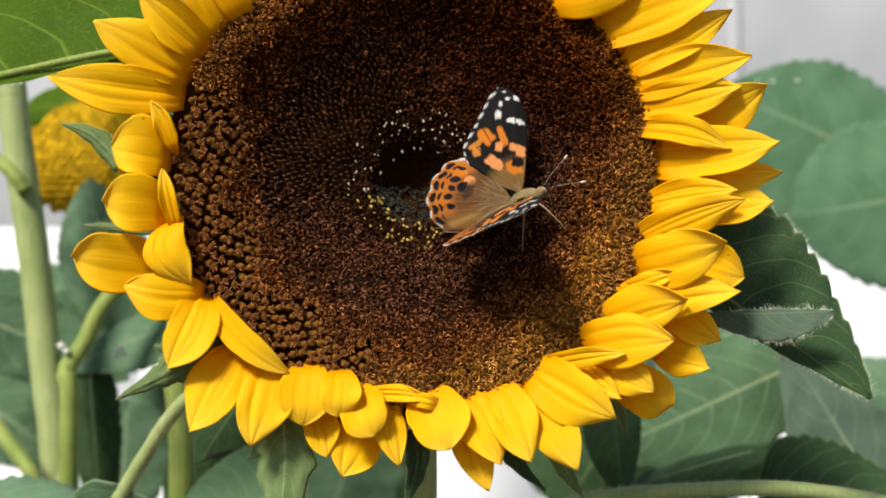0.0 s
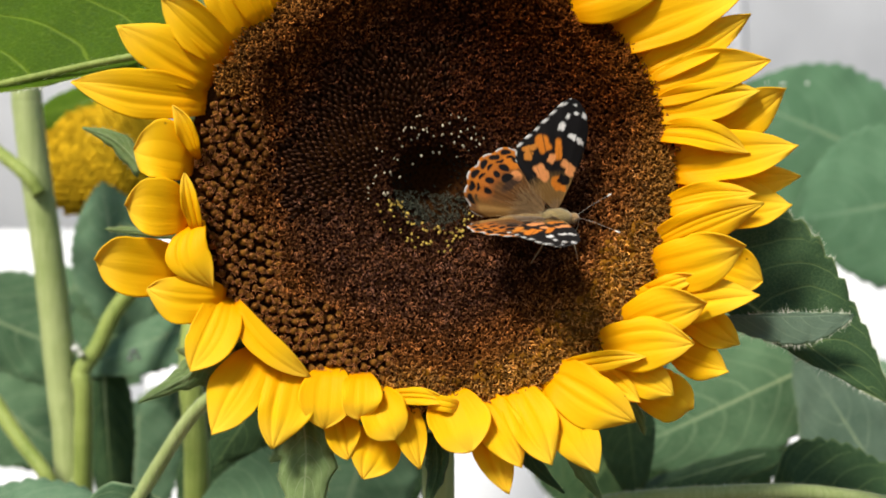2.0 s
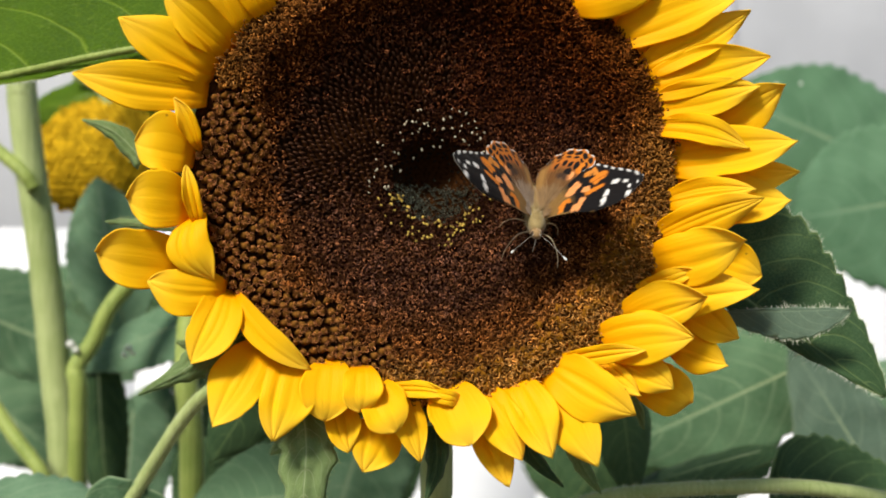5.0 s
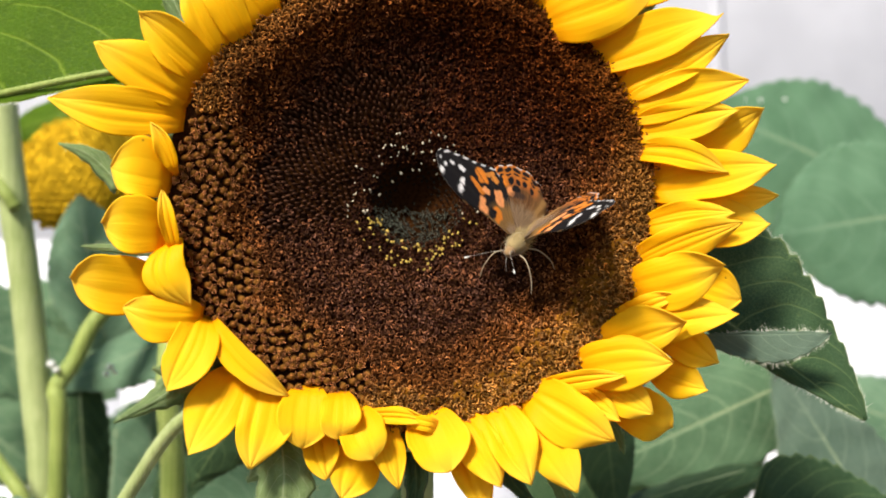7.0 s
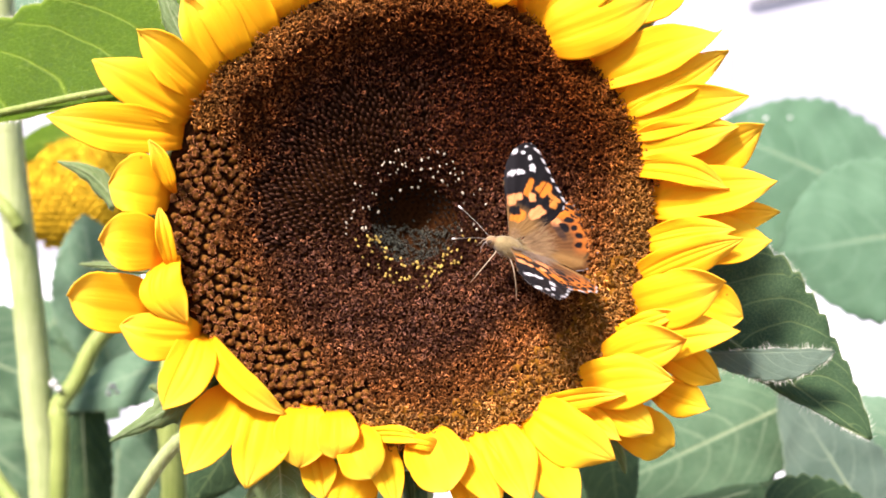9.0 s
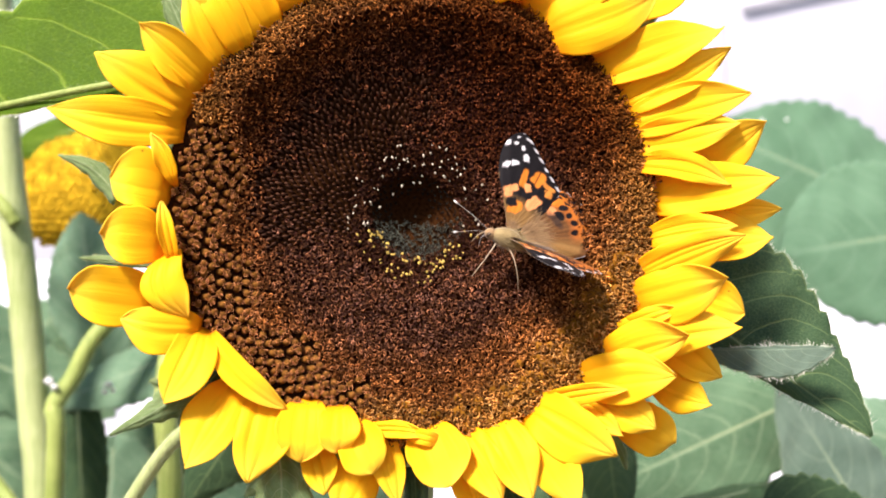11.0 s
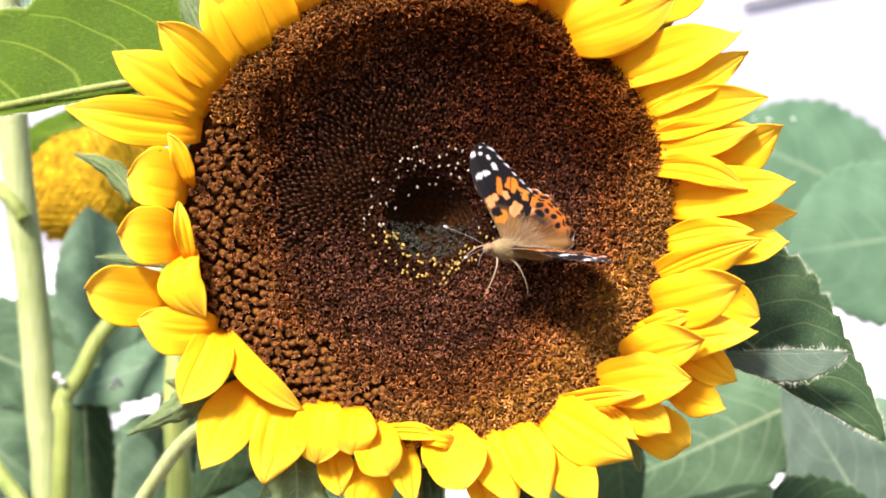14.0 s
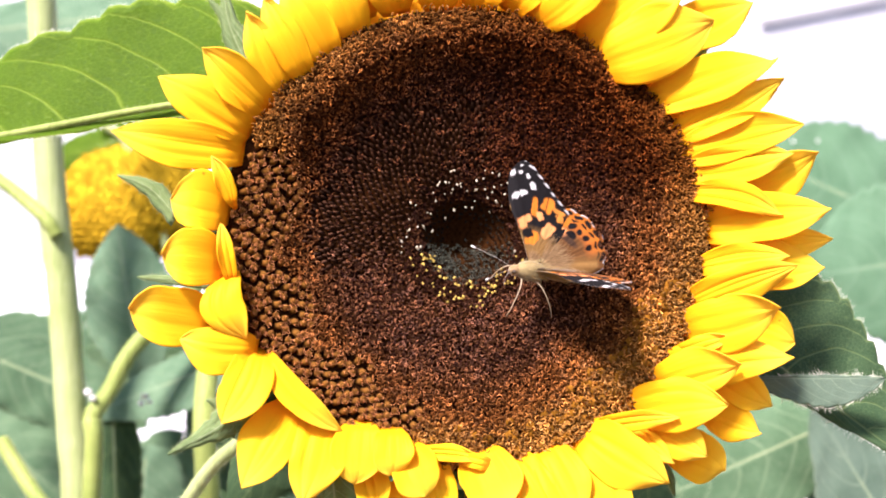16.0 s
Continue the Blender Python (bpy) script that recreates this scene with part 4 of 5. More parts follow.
bract([(-71.1, -16.2, -4.0), (-87.8, -14.6, -8.0), (-97.8, -13.9, -10.0)], 3.4)
bract([(-38.3, -69.2, -5.0), (-36.7, -78.9, 0.0), (-37.3, -94.4, 1.0), (-36.5, -110.2, 0.0)], 20.3, cup=0.2)
bract([(-42.2, -70.7, -4.0), (-43.4, -77.6, -2.0), (-47.2, -80.9, -1.0)], 7.6)
bract([(-28.6, -69.3, -5.0), (-31.3, -74.5, -8.0), (-36.4, -78.0, -9.0)], 3.1)
bract([(-0.1, -73.9, -8.0), (0.3, -84.9, -6.0), (-3.2, -96.2, -6.0)], 7.9, LEAF_DARK_SHADED)
bract([(25.5, -75.7, -8.0), (29.9, -84.5, -12.0), (38.5, -92.9, -14.0)], 6.5, LEAF_DARK_SHADED)
bract([(41.1, -80.7, -8.0), (45.0, -87.9, -12.0), (49.8, -95.0, -14.0)], 5.8)
bract([(56.3, -64.4, -8.0), (60.5, -69.5, -10.0), (62.5, -75.6, -12.0)], 3.8)
bract([(84.8, 14.1, -6.0), (96.5, 20.0, -10.0)], 3.4)
bract([(-67.6, 50.6, -10.0), (-74.6, 65.4, -12.0), (-77.2, 78.7, -14.0)], 7.9)
bract([(-67.8, 55.9, -10.0), (-73.7, 64.5, -12.0), (-82.8, 74.9, -14.0)], 5.8)
bract([(66.2, 53.6, -8.0), (72.2, 60.7, -10.0), (75.8, 64.1, -12.0)], 4.5)


def build_disc():
    """The dished disc and the cup behind it, then the florets in their spirals."""
    rows, cols = 26, 72
    verts, faces = [], []
    for i in range(rows):
        r = 1.03 * i / (rows - 1)
        for j in range(cols):
            a = 2 * math.pi * j / cols
            u, v = r * RX * math.cos(a), r * RZ * math.sin(a)
            verts.append((u, dish(u, v) + 0.0012, v))
    for i in range(rows - 1):
        for j in range(cols):
            k = (j + 1) % cols
            faces.append((i * cols + j, i * cols + k, (i + 1) * cols + k, (i + 1) * cols + j))
    n = len(verts)
    for r, back in ((1.02, 0.008), (0.93, 0.018), (0.6, 0.030), (0.2, 0.036)):
        for j in range(cols):
            a = 2 * math.pi * j / cols
            verts.append((r * RX * math.cos(a), back, r * RZ * math.sin(a)))
    for i in range(-1, 3):
        for j in range(cols):
            k = (j + 1) % cols
            faces.append((n + i * cols + j, n + i * cols + k, n + (i + 1) * cols + k, n + (i + 1) * cols + j))
    faces.append(tuple(n + 3 * cols + j for j in range(cols)))
    mesh_part("disc", raw_mesh("disc", verts, faces), DISC, sunflower, "dark brown dished seed disc")

    rng = random.Random(5)

    def floret(curls, wide, height, shape, thick=0.10, spread=1.0):
        """One floret standing up along -y, a millimetre or so across: its tube and the curled lobes on it.
        Gives points, faces, and for each point how much of the lobe's and of the tube's colour it has."""
        vs, fs, lobe, tube = [], [], [], []
        v, f = tube_arrays([(0, 0.0008, 0), (0, -height * 0.55, 0), (0, -height, 0)], np.array(shape) * wide, 6)
        vs += v
        fs += f
        lobe += [0.0] * len(v)
        # tube darker at its foot: shade between packed florets put into the colour
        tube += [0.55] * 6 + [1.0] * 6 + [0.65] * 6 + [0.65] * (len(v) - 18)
        first = rng.random() * 6.28
        for c in range(curls):
            h = first + 6.28 * c / curls + rng.uniform(-0.35, 0.35)
            reach, tall = rng.uniform(0.75, 1.35) * wide * spread, rng.uniform(0.25, 0.8) * wide
            over, sway = rng.uniform(1.6, 3.6), rng.uniform(-1.3, 1.3)
            line = []
            for s in range(5):
                q = s / 4
                rad = reach * (0.30 + 0.70 * math.sin(q * 0.75 * over))
                line.append((rad * math.cos(h + sway * q), -height - tall * math.sin(q * over), rad * math.sin(h + sway * q)))
            v, f = tube_arrays(line, np.linspace(1.2, 0.7, 5) * thick * wide, 4)
            k = len(vs)
            vs += v
            fs += [tuple(i + k for i in g) for g in f]
            shade = rng.random() ** 1.5 * 1.3 + 0.3
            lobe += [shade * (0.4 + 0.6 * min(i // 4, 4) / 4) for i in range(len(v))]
            tube += [0.0] * len(v)
        return np.array(vs), np.array(fs, dtype=object), np.array(lobe)[:, None], np.array(tube)[:, None]

    def bud(wide, height):
        """A closed dark floret: a slim pointed tube."""
        v, f = tube_arrays([(0, 0.0008, 0), (0, -height * 0.6, 0), (0, -height * 0.95, 0), (0, -height * 1.1, 0)], np.array([0.42, 0.50, 0.36, 0.10]) * wide, 6)
        # the bud's foot is painted darker too, as shade in the gaps
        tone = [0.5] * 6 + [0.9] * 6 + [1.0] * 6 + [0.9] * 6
        tone += [0.9] * (len(v) - 24)
        return np.array(v), np.array(f, dtype=object), np.zeros((len(v), 1)), np.array(tone)[:, None]

    open_kinds = [floret(5, 0.00112, 0.0013, (0.50, 0.60, 0.44), 0.115) for _ in range(36)]
    rim_kinds = [floret(6, 0.00126, 0.0021, (0.52, 0.66, 0.50), 0.115) for _ in range(30)]
    fat_kinds = [floret(3, 0.00150, 0.0026, (0.72, 0.82, 0.66), 0.09, 0.8) for _ in range(12)]
    closed_kinds = [bud(0.00088, 0.0017) for _ in range(4)]
    small_kinds = [floret(4, 0.00055, 0.0008, (0.45, 0.5, 0.3), 0.11) for _ in range(12)]

    def blend(a, b, s):
        return np.array(a) * (1 - s) + np.array(b) * s

    def step(x, low, high):
        s = min(1.0, max(0.0, (x - low) / (high - low)))
        return s * s * (3 - 2 * s)

    golden = math.pi * (3 - math.sqrt(5))

    def unopened(r, deg):
        return 0.985 > r > 0.755 + 0.045 * math.sin(deg * 0.21) and 158 < deg < 256

    total = 5000
    all_v, all_f, all_c = [], [], []
    offset = 0
    for i in range(total):
        r = math.sqrt((i + 0.5) / total)
        a = i * golden
        u, v = r * RX * math.cos(a), r * RZ * math.sin(a)
        deg = math.degrees(math.atan2(v, u)) % 360
        if r > 0.985 or r < 0.10 or unopened(r, deg):
            continue
        u += rng.gauss(0, 0.00020)
        v += rng.gauss(0, 0.00020)
        patch = noise.noise(Vector((u * 70, v * 70, 3.1)))
        # golden florets at lower right, with the sun's brightness there put into their colour
        sunlit_gold = max(0.0, math.cos(radians(deg - 318))) ** 1.5
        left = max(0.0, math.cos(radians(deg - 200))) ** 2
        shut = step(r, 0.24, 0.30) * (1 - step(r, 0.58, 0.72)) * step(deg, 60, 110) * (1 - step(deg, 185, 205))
        near = r + 0.06 * patch + 0.12 * sunlit_gold + 0.10 * left
        if r < 0.19:
            # dark young florets that also carry the hollow's shade in their colour
            kind, lobe, tube = rng.choice(small_kinds), np.array((0.035, 0.034, 0.026)), np.array((0.008, 0.008, 0.007))
        elif rng.random() < shut * 0.9:
            kind, lobe, tube = rng.choice(closed_kinds), np.zeros(3), np.array((0.085, 0.038, 0.020)) * rng.uniform(0.6, 1.5)
        else:
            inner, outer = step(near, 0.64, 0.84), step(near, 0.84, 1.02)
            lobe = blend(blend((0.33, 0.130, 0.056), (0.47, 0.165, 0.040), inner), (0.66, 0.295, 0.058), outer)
            tube = blend(blend((0.046, 0.016, 0.010), (0.125, 0.039, 0.009), inner), (0.29, 0.104, 0.009), outer * (0.35 + 0.65 * max(sunlit_gold, left)))
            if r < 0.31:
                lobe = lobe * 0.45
            # shade of the dish's upper half, painted into lobe and tube colours
            upper_shade = step(v / RZ, -0.05, 0.35)
            lobe = lobe * blend((1, 1, 1), (0.48, 0.34, 0.25), upper_shade * (0.45 + 0.55 * step(u / RX, -0.3, 0.3)))
            tube = tube * blend((1, 1, 1), (0.6, 0.55, 0.6), upper_shade)
            kind = rng.choice(rim_kinds if near > 0.86 else open_kinds)
            if v < -0.012 and near > 0.90 and rng.random() < 0.14 + 0.12 * sunlit_gold:
                kind, tube = rng.choice(fat_kinds), np.array((0.31, 0.126, 0.012))
            lobe = lobe * rng.uniform(0.45, 1.3) * (1.6 if rng.random() < 0.14 else 1.0) * (1 + 0.5 * patch)
            if rng.random() < 0.25:
                lobe = lobe * np.array((0.92, 1.02, 1.35))
            tube = tube * rng.uniform(0.6, 1.3)
        vs, fs, share_lobe, share_tube = kind
        spin = rng.random() * 6.28
        c, s = math.cos(spin), math.sin(spin)
        vs = vs * (1 + 0.30 * step(r, 0.62, 0.95))
        turned = np.stack([vs[:, 0] * c - vs[:, 2] * s, vs[:, 1], vs[:, 0] * s + vs[:, 2] * c], 1)
        lean = np.array([u * 3.4, 0, v * 3.4]) * (4.0 if not lobe.any() else 1.0) + np.array([rng.gauss(0, 0.10), 0, rng.gauss(0, 0.10)])
        turned = turned + np.outer(-turned[:, 1], lean)
        all_v.append(turned + np.array([u, dish(u, v), v]))
        all_f += [tuple(k + offset for k in f) for f in fs]
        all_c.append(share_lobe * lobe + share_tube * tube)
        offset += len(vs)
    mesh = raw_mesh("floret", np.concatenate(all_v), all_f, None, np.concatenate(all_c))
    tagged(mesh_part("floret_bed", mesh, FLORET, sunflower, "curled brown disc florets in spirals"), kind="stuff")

    # the large unopened outer florets: fat olive tubes with tan lobes, in slanting rows
    kinds = []
    for _ in range(9):
        vs, fs, lobe, tube = floret(8, 0.00112, 0.0026, (0.84, 0.98, 0.66), 0.052, 1.10)
        kinds.append(raw_mesh("floret", vs, [tuple(f) for f in fs], None, lobe * np.array((0.86, 0.34, 0.12)) + tube * np.array((0.200, 0.084, 0.015))))
    for i in range(2150):
        r = math.sqrt((i + 0.5) / 2150)
        a = i * golden
        u, v = r * RX * math.cos(a), r * RZ * math.sin(a)
        deg = math.degrees(math.atan2(v, u)) % 360
        if unopened(r, deg):
            ob = mesh_part("floret", rng.choice(kinds), FLORET, sunflower)
            ob.location = (u, dish(u, v) + 0.0004, v)
            ob.rotation_euler = (0.30 + rng.gauss(0, 0.06), rng.random() * 6.28, 0.42 + rng.gauss(0, 0.06))
    # fine grey-green fuzz of the unopened heart, only on the hollow's lit lower slope
    fv, ff, fc = [], [], []
    for i in range(900):
        r = 0.21 * math.sqrt(rng.random())
        a = rng.random() * 6.28
        u, v = r * RX * math.cos(a), r * RZ * math.sin(a)
        if v > -0.0015 + 0.0012 * rng.gauss(0, 1):
            continue
        vs, fs, lobe, tube = rng.choice(small_kinds)
        k = len(fv)
        fv += list(vs + np.array([u, dish(u, v) - 0.0003, v]))
        ff += [tuple(k + q for q in f) for f in fs]
        fc += list(lobe * np.array((0.20, 0.205, 0.145)) + tube * np.array((0.012, 0.011, 0.007)))
    tagged(mesh_part("heart", raw_mesh("heart", fv, ff, None, np.array(fc)), FLORET, sunflower, "grey-green unopened heart of the disc"), kind="stuff")
    # cream bud tips and yellow pollen in a ring round the hollow
    pv, pf, pc = [], [], []
    for i in range(260):
        a = rng.random() * 6.28
        low = math.sin(a) < -0.25
        if not low and rng.random() < 0.50:
            continue
        if low:
            r = rng.uniform(0.17, 0.29)
        else:
            r = min(0.32, max(0.16, rng.gauss(0.25, 0.045)))
        if math.cos(a) > 0.8 and rng.random() < 0.5:
            continue
        u, v = r * RX * 0.95 * math.cos(a) + 0.001, r * RZ * 1.05 * math.sin(a) - 0.001
        big = rng.uniform(0.00026, 0.00048) if low else rng.uniform(0.00018, 0.00037)
        c = np.array([u, dish(u, v) - 0.0023 - rng.random() * 0.0008, v])
        k = len(pv)
        tall = rng.uniform(0.9, 1.3) if low else rng.uniform(1.0, 1.7)
        slant = rng.uniform(-0.5, 0.5)
        for p in range(4):
            h = math.pi * (p + 0.5) / 4
            for q in range(6):
                b = 6.28 * q / 6
                z = math.cos(h) * tall
                pv.append(c + np.array([math.sin(h) * math.cos(b) + slant * z, math.sin(h) * math.sin(b), z]) * big)
        for p in range(3):
            for q in range(6):
                pf.append((k + p * 6 + q, k + p * 6 + (q + 1) % 6, k + (p + 1) * 6 + (q + 1) % 6, k + (p + 1) * 6 + q))
        pf += [tuple(k + q for q in range(6)), tuple(k + 18 + q for q in range(6))]
        tone = np.array([0.66, 0.46, 0.10]) if low else np.array([0.66, 0.57, 0.40])
        pc += [tone * rng.uniform(0.45, 1.2)] * 24
    tagged(mesh_part("pollen", raw_mesh("pollen", pv, pf, None, np.array(pc)), FLORET, sunflower, "loose cream and yellow pollen grains"), kind="stuff")


build_disc()


# ---------------------------------------------------------------- the butterfly
butterfly = thing("butterfly", (0, 0, 0), "orange and black butterfly with white wing spots, feeding on the disc", "butterfly")
MM = 0.00104


def ellipse(a, b, ca, cb, ra, rb, turn=0.0, soft=0.25):
    c, s = math.cos(turn), math.sin(turn)
    x, y = (a - ca) * c + (b - cb) * s, -(a - ca) * s + (b - cb) * c
    ra, rb = ra * 1.0, rb * 1.03
    d = (np.abs(x / ra) ** 4 + np.abs(y / rb) ** 4) ** (1 / 4) + 0.10 * np.sin(5 * np.arctan2(y, x) + 7 * ca)
    return np.clip((1 + soft - d) / soft, 0, 1)[:, None]


BROWN, OLIVE = np.array([0.130, 0.056, 0.016]), np.array([0.23, 0.125, 0.036])
ORANGE, PEACH = np.array([0.62, 0.185, 0.016]), np.array([0.74, 0.29, 0.095])
DARK, WHITE, GOLD = np.array([0.006, 0.005, 0.005]), np.array([0.72, 0.70, 0.66]), np.array([0.55, 0.20, 0.03])


def lay(colour, mask, paint):
    return colour * (1 - mask) + np.asarray(paint) * mask


FORE_SPOTS = [
    (1.8, 21.3, 0.68, 1.16, -1.66, 0),
    (3.2, 20.6, 0.54, 1.29, -1.66, 0),
    (4.3, 19.7, 0.41, 0.90, -1.66, 0),
    (-1.4, 23.7, 0.87, 1.12, -0.22, 0),
    (0.0, 26.6, 0.50, 0.70, -0.22, 0),
    (2.3, 27.6, 0.62, 0.42, -0.22, 0),
    (4.5, 27.2, 0.86, 0.71, -0.42, 0),
    (-1.3, 29.9, 0.50, 0.28, -0.22, 0),
    (1.6, 29.9, 0.50, 0.28, -0.22, 0),
    (-6.1, 18.5, 2.18, 1.57, -0.99, 1),
    (-9.5, 16.9, 1.81, 0.66, 0.33, 4),
    (-9.7, 14.9, 1.03, 1.14, -0.22, 4),
]
FORE_SPOTS += [
    (-1.6, 17.2, 2.58, 0.81, -1.44, 1),
    (-3.2, 14.7, 1.16, 0.88, -1.89, 2),
    (1.5, 13.1, 2.02, 0.87, -0.52, 2),
    (2.1, 11.3, 1.16, 0.85, -1.03, 2),
    (-5.5, 10.6, 2.28, 1.30, -0.83, 2),
    (-0.8, 8.2, 1.67, 1.42, -1.03, 1),
    (0.1, 7.0, 1.55, 0.71, -0.22, 1),
    (0.8, 9.2, 1.46, 1.16, -0.22, 3),
]


def fore_colour(a, b, rim):
    far = np.clip((np.hypot(a, b) - 8.5) / 3.5, 0, 1)[:, None]
    hair = (0.5 + 0.5 * np.sin(np.arctan2(a, b + 0.01) * 60 + b))[:, None]
    c = (OLIVE * (0.72 + 0.32 * hair)) * (1 - far) + DARK * far
    for ca, cb, ra, rb, turn, tone in FORE_SPOTS:
        c = lay(c, ellipse(a, b, ca, cb, ra * (0.88 if tone == 0 else 1), rb * (0.88 if tone == 0 else 1), turn), (WHITE, ORANGE, PEACH, DARK, GOLD)[tone])
    veins = np.abs(np.sin((np.arctan2(-a, b + 1.5) + 0.33) * 15.5))
    c = lay(c, np.clip((0.10 - veins) / 0.06, 0, 1)[:, None] * np.clip((b - 9) / 3, 0, 1)[:, None] * 0.9, DARK)
    fringe = np.clip((rim - 0.955) / 0.02, 0, 1)[:, None] * (np.sin(b * 2.6) > 0.1)[:, None] * (a < 0.5)[:, None]
    c = lay(c, fringe, WHITE * 0.8)
    costa = ((np.degrees(np.arctan2(-a, b)) < -14) & (b < 17))[:, None] * np.clip((rim - 0.9) / 0.05, 0, 1)[:, None]
    return lay(c, costa * 0.6, OLIVE)


def hind_colour(a, b, rim):
    turn = np.degrees(np.arctan2(-a - 3, b))
    out = np.hypot(a + 3, b)
    field = (np.clip((rim - 0.64) / 0.10, 0, 1) * np.clip((84 - turn) / 16, 0, 1))[:, None]
    hair = (0.5 + 0.5 * np.sin(np.radians(turn) * 74 + 0.4 * out))[:, None]
    band = np.clip((rim - 0.70) / 0.2, 0, 1)[:, None]
    c = (BROWN * (0.85 + 0.34 * hair)) * (1 - field) + (np.array([0.40, 0.115, 0.020]) * (1 - band) + ORANGE * 0.8 * band) * field
    black = lambda at, up, wide, tall: lay(c, np.clip((1.25 - np.hypot((turn - at) / wide, (rim - up) / tall)) / 0.25, 0, 1)[:, None], DARK)
    c = lay(c, np.clip((1.2 - np.hypot((turn - 39) / 6, (rim - 0.60) / 0.07)) / 0.3, 0, 1)[:, None], PEACH)
    c = lay(c, np.clip((1.2 - np.hypot((turn - 35) / 5, (rim - 0.78) / 0.10)) / 0.3, 0, 1)[:, None], ORANGE)
    c = lay(c, np.clip((24 - turn) / 5, 0, 1)[:, None] * np.clip((rim - 0.3) / 0.2, 0, 1)[:, None], DARK)
    c = lay(c, np.clip((1.2 - np.hypot((turn - 50) / 14, (rim - 0.55) / 0.06)) / 0.5, 0, 1)[:, None] * 0.7, DARK * 3)
    for at, up, wide, tall in ((43, 0.76, 3.3, 0.055), (52, 0.74, 2.6, 0.042), (60, 0.75, 2.7, 0.046), (69, 0.74, 2.6, 0.046), (31, 0.80, 2.2, 0.040), (48, 0.63, 6.0, 0.045)):
        c = black(at, up, wide, tall)
    for at in (33, 42, 51, 60, 69, 78):
        c = black(at, 0.855, 3.0, 0.018)
        c = black(at + 1, 0.93, 3.4, 0.034)
    fringe = np.clip((rim - 0.974) / 0.010, 0, 1)[:, None] * (np.sin(np.radians(turn - 30) * 40) < 0.3)[:, None]
    c = lay(c, fringe, WHITE * 0.7)
    c = lay(c, np.clip((rim - 0.93) / 0.03, 0, 1)[:, None] * np.clip((28 - turn) / 4, 0, 1)[:, None], WHITE * 0.8)
    inner = np.clip((turn - 74) / 10, 0, 1)[:, None] * np.clip((0.92 - rim) / 0.06, 0, 1)[:, None]
    return lay(c, inner * 0.8, OLIVE * 1.3)


def under_colour(a, b, rim):
    wave = (0.5 + 0.5 * np.sin(a * 1.3 + 1.7 * np.sin(b * 0.9)))[:, None]
    c = np.array([0.36, 0.24, 0.13]) * (1 - wave) + np.array([0.58, 0.46, 0.32]) * wave
    spot = (np.sin(a * 2.1 + 1) * np.sin(b * 1.7) > 0.6)[:, None]
    c = lay(c, spot * 0.8, (0.72, 0.66, 0.56))
    return lay(c, np.clip((rim - 0.93) / 0.03, 0, 1)[:, None] * 0.7, WHITE * 0.8)


def wing(name, side, root, outline, colour, label, scallop=0.0):
    """A wing in its own plane: outline as turn (degrees back from straight out) and reach (mm) from its root."""
    turns = np.radians([o[0] for o in outline])
    reach = np.array([o[1] for o in outline])
    rows, cols = 84, 92
    th = np.linspace(turns[0], turns[-1], cols)
    dense = np.linspace(turns[0], turns[-1], 400)
    curve = np.interp(dense, turns, reach)
    kernel = np.hanning(31)
    padded = np.concatenate([np.full(15, curve[0]), curve, np.full(15, curve[-1])])
    curve = np.convolve(padded, kernel / kernel.sum(), "valid")
    edge = np.interp(th, dense, curve)
    edge = edge * (1 + scallop * np.abs(np.sin(th * 13)))
    s = np.linspace(0.02, 1, rows)[:, None]
    a = root[0] - np.sin(th)[None, :] * edge[None, :] * s
    b = root[1] + np.cos(th)[None, :] * edge[None, :] * s
    rim = np.broadcast_to(s, a.shape)
    camber = 0.9 * np.sin(np.pi * rim) * 0.6 + 0.10 * np.sin(th * 34)[None, :] * rim - 0.9 * rim ** 3 * 0.8
    grid = np.stack([a, side * b, camber], -1) * MM
    verts, faces, k = sheet(grid if side < 0 else grid[:, ::-1], 0.00014)
    fa, fb, fr = (q if side < 0 else q[:, ::-1] for q in (a, b, rim))
    top = colour(fa.ravel(), fb.ravel(), fr.ravel())
    low = under_colour(fa.ravel(), fb.ravel(), fr.ravel())
    front_up = verts[:k, 2].mean() > verts[k:, 2].mean()
    pig = np.concatenate([top, low] if front_up else [low, top])
    ob = mesh_part(name, raw_mesh(name, verts, faces, None, pig), WING, butterfly, label)
    # long silky hairs over the wing's base
    rng = random.Random(cols + int(side) + len(outline))
    hv, hf, hc = [], [], []
    for _ in range(520 if scallop else 90):
        th1 = turns[0] + (turns[-1] - turns[0]) * (rng.random() ** 0.7)
        r1, long = rng.uniform(1.0, 8.0 if scallop else 2.5), rng.uniform(2.0, 5.0 if scallop else 3.0)
        bend = th1 + rng.gauss(0, 0.10)
        p0 = np.array([root[0] - math.sin(th1) * r1, side * (root[1] + math.cos(th1) * r1), 0.55 + rng.uniform(0, 0.2)])
        p1 = np.array([root[0] - math.sin(bend) * (r1 + long), side * (root[1] + math.cos(bend) * (r1 + long)), 0.75 + rng.uniform(0, 0.7)])
        w = np.array([math.cos(th1), side * math.sin(th1), 0]) * 0.07
        k = len(hv)
        hv += [(p0 - w) * MM, (p0 + w) * MM, p1 * MM]
        hf.append((k, k + 1, k + 2))
        hc += [np.array([0.30, 0.18, 0.075]) * rng.uniform(0.5, 1.3)] * 3
    mesh_part("hairs", raw_mesh("hairs", hv, hf, None, np.array(hc)), FUR, ob)
    return ob


FORE = [(-19, 17), (-15, 24), (-10, 28.5), (-5, 31), (-1, 31.8), (4, 30.2), (12, 26.5), (22, 23.6), (32, 22.2), (38, 21.5), (46, 18), (54, 13)]
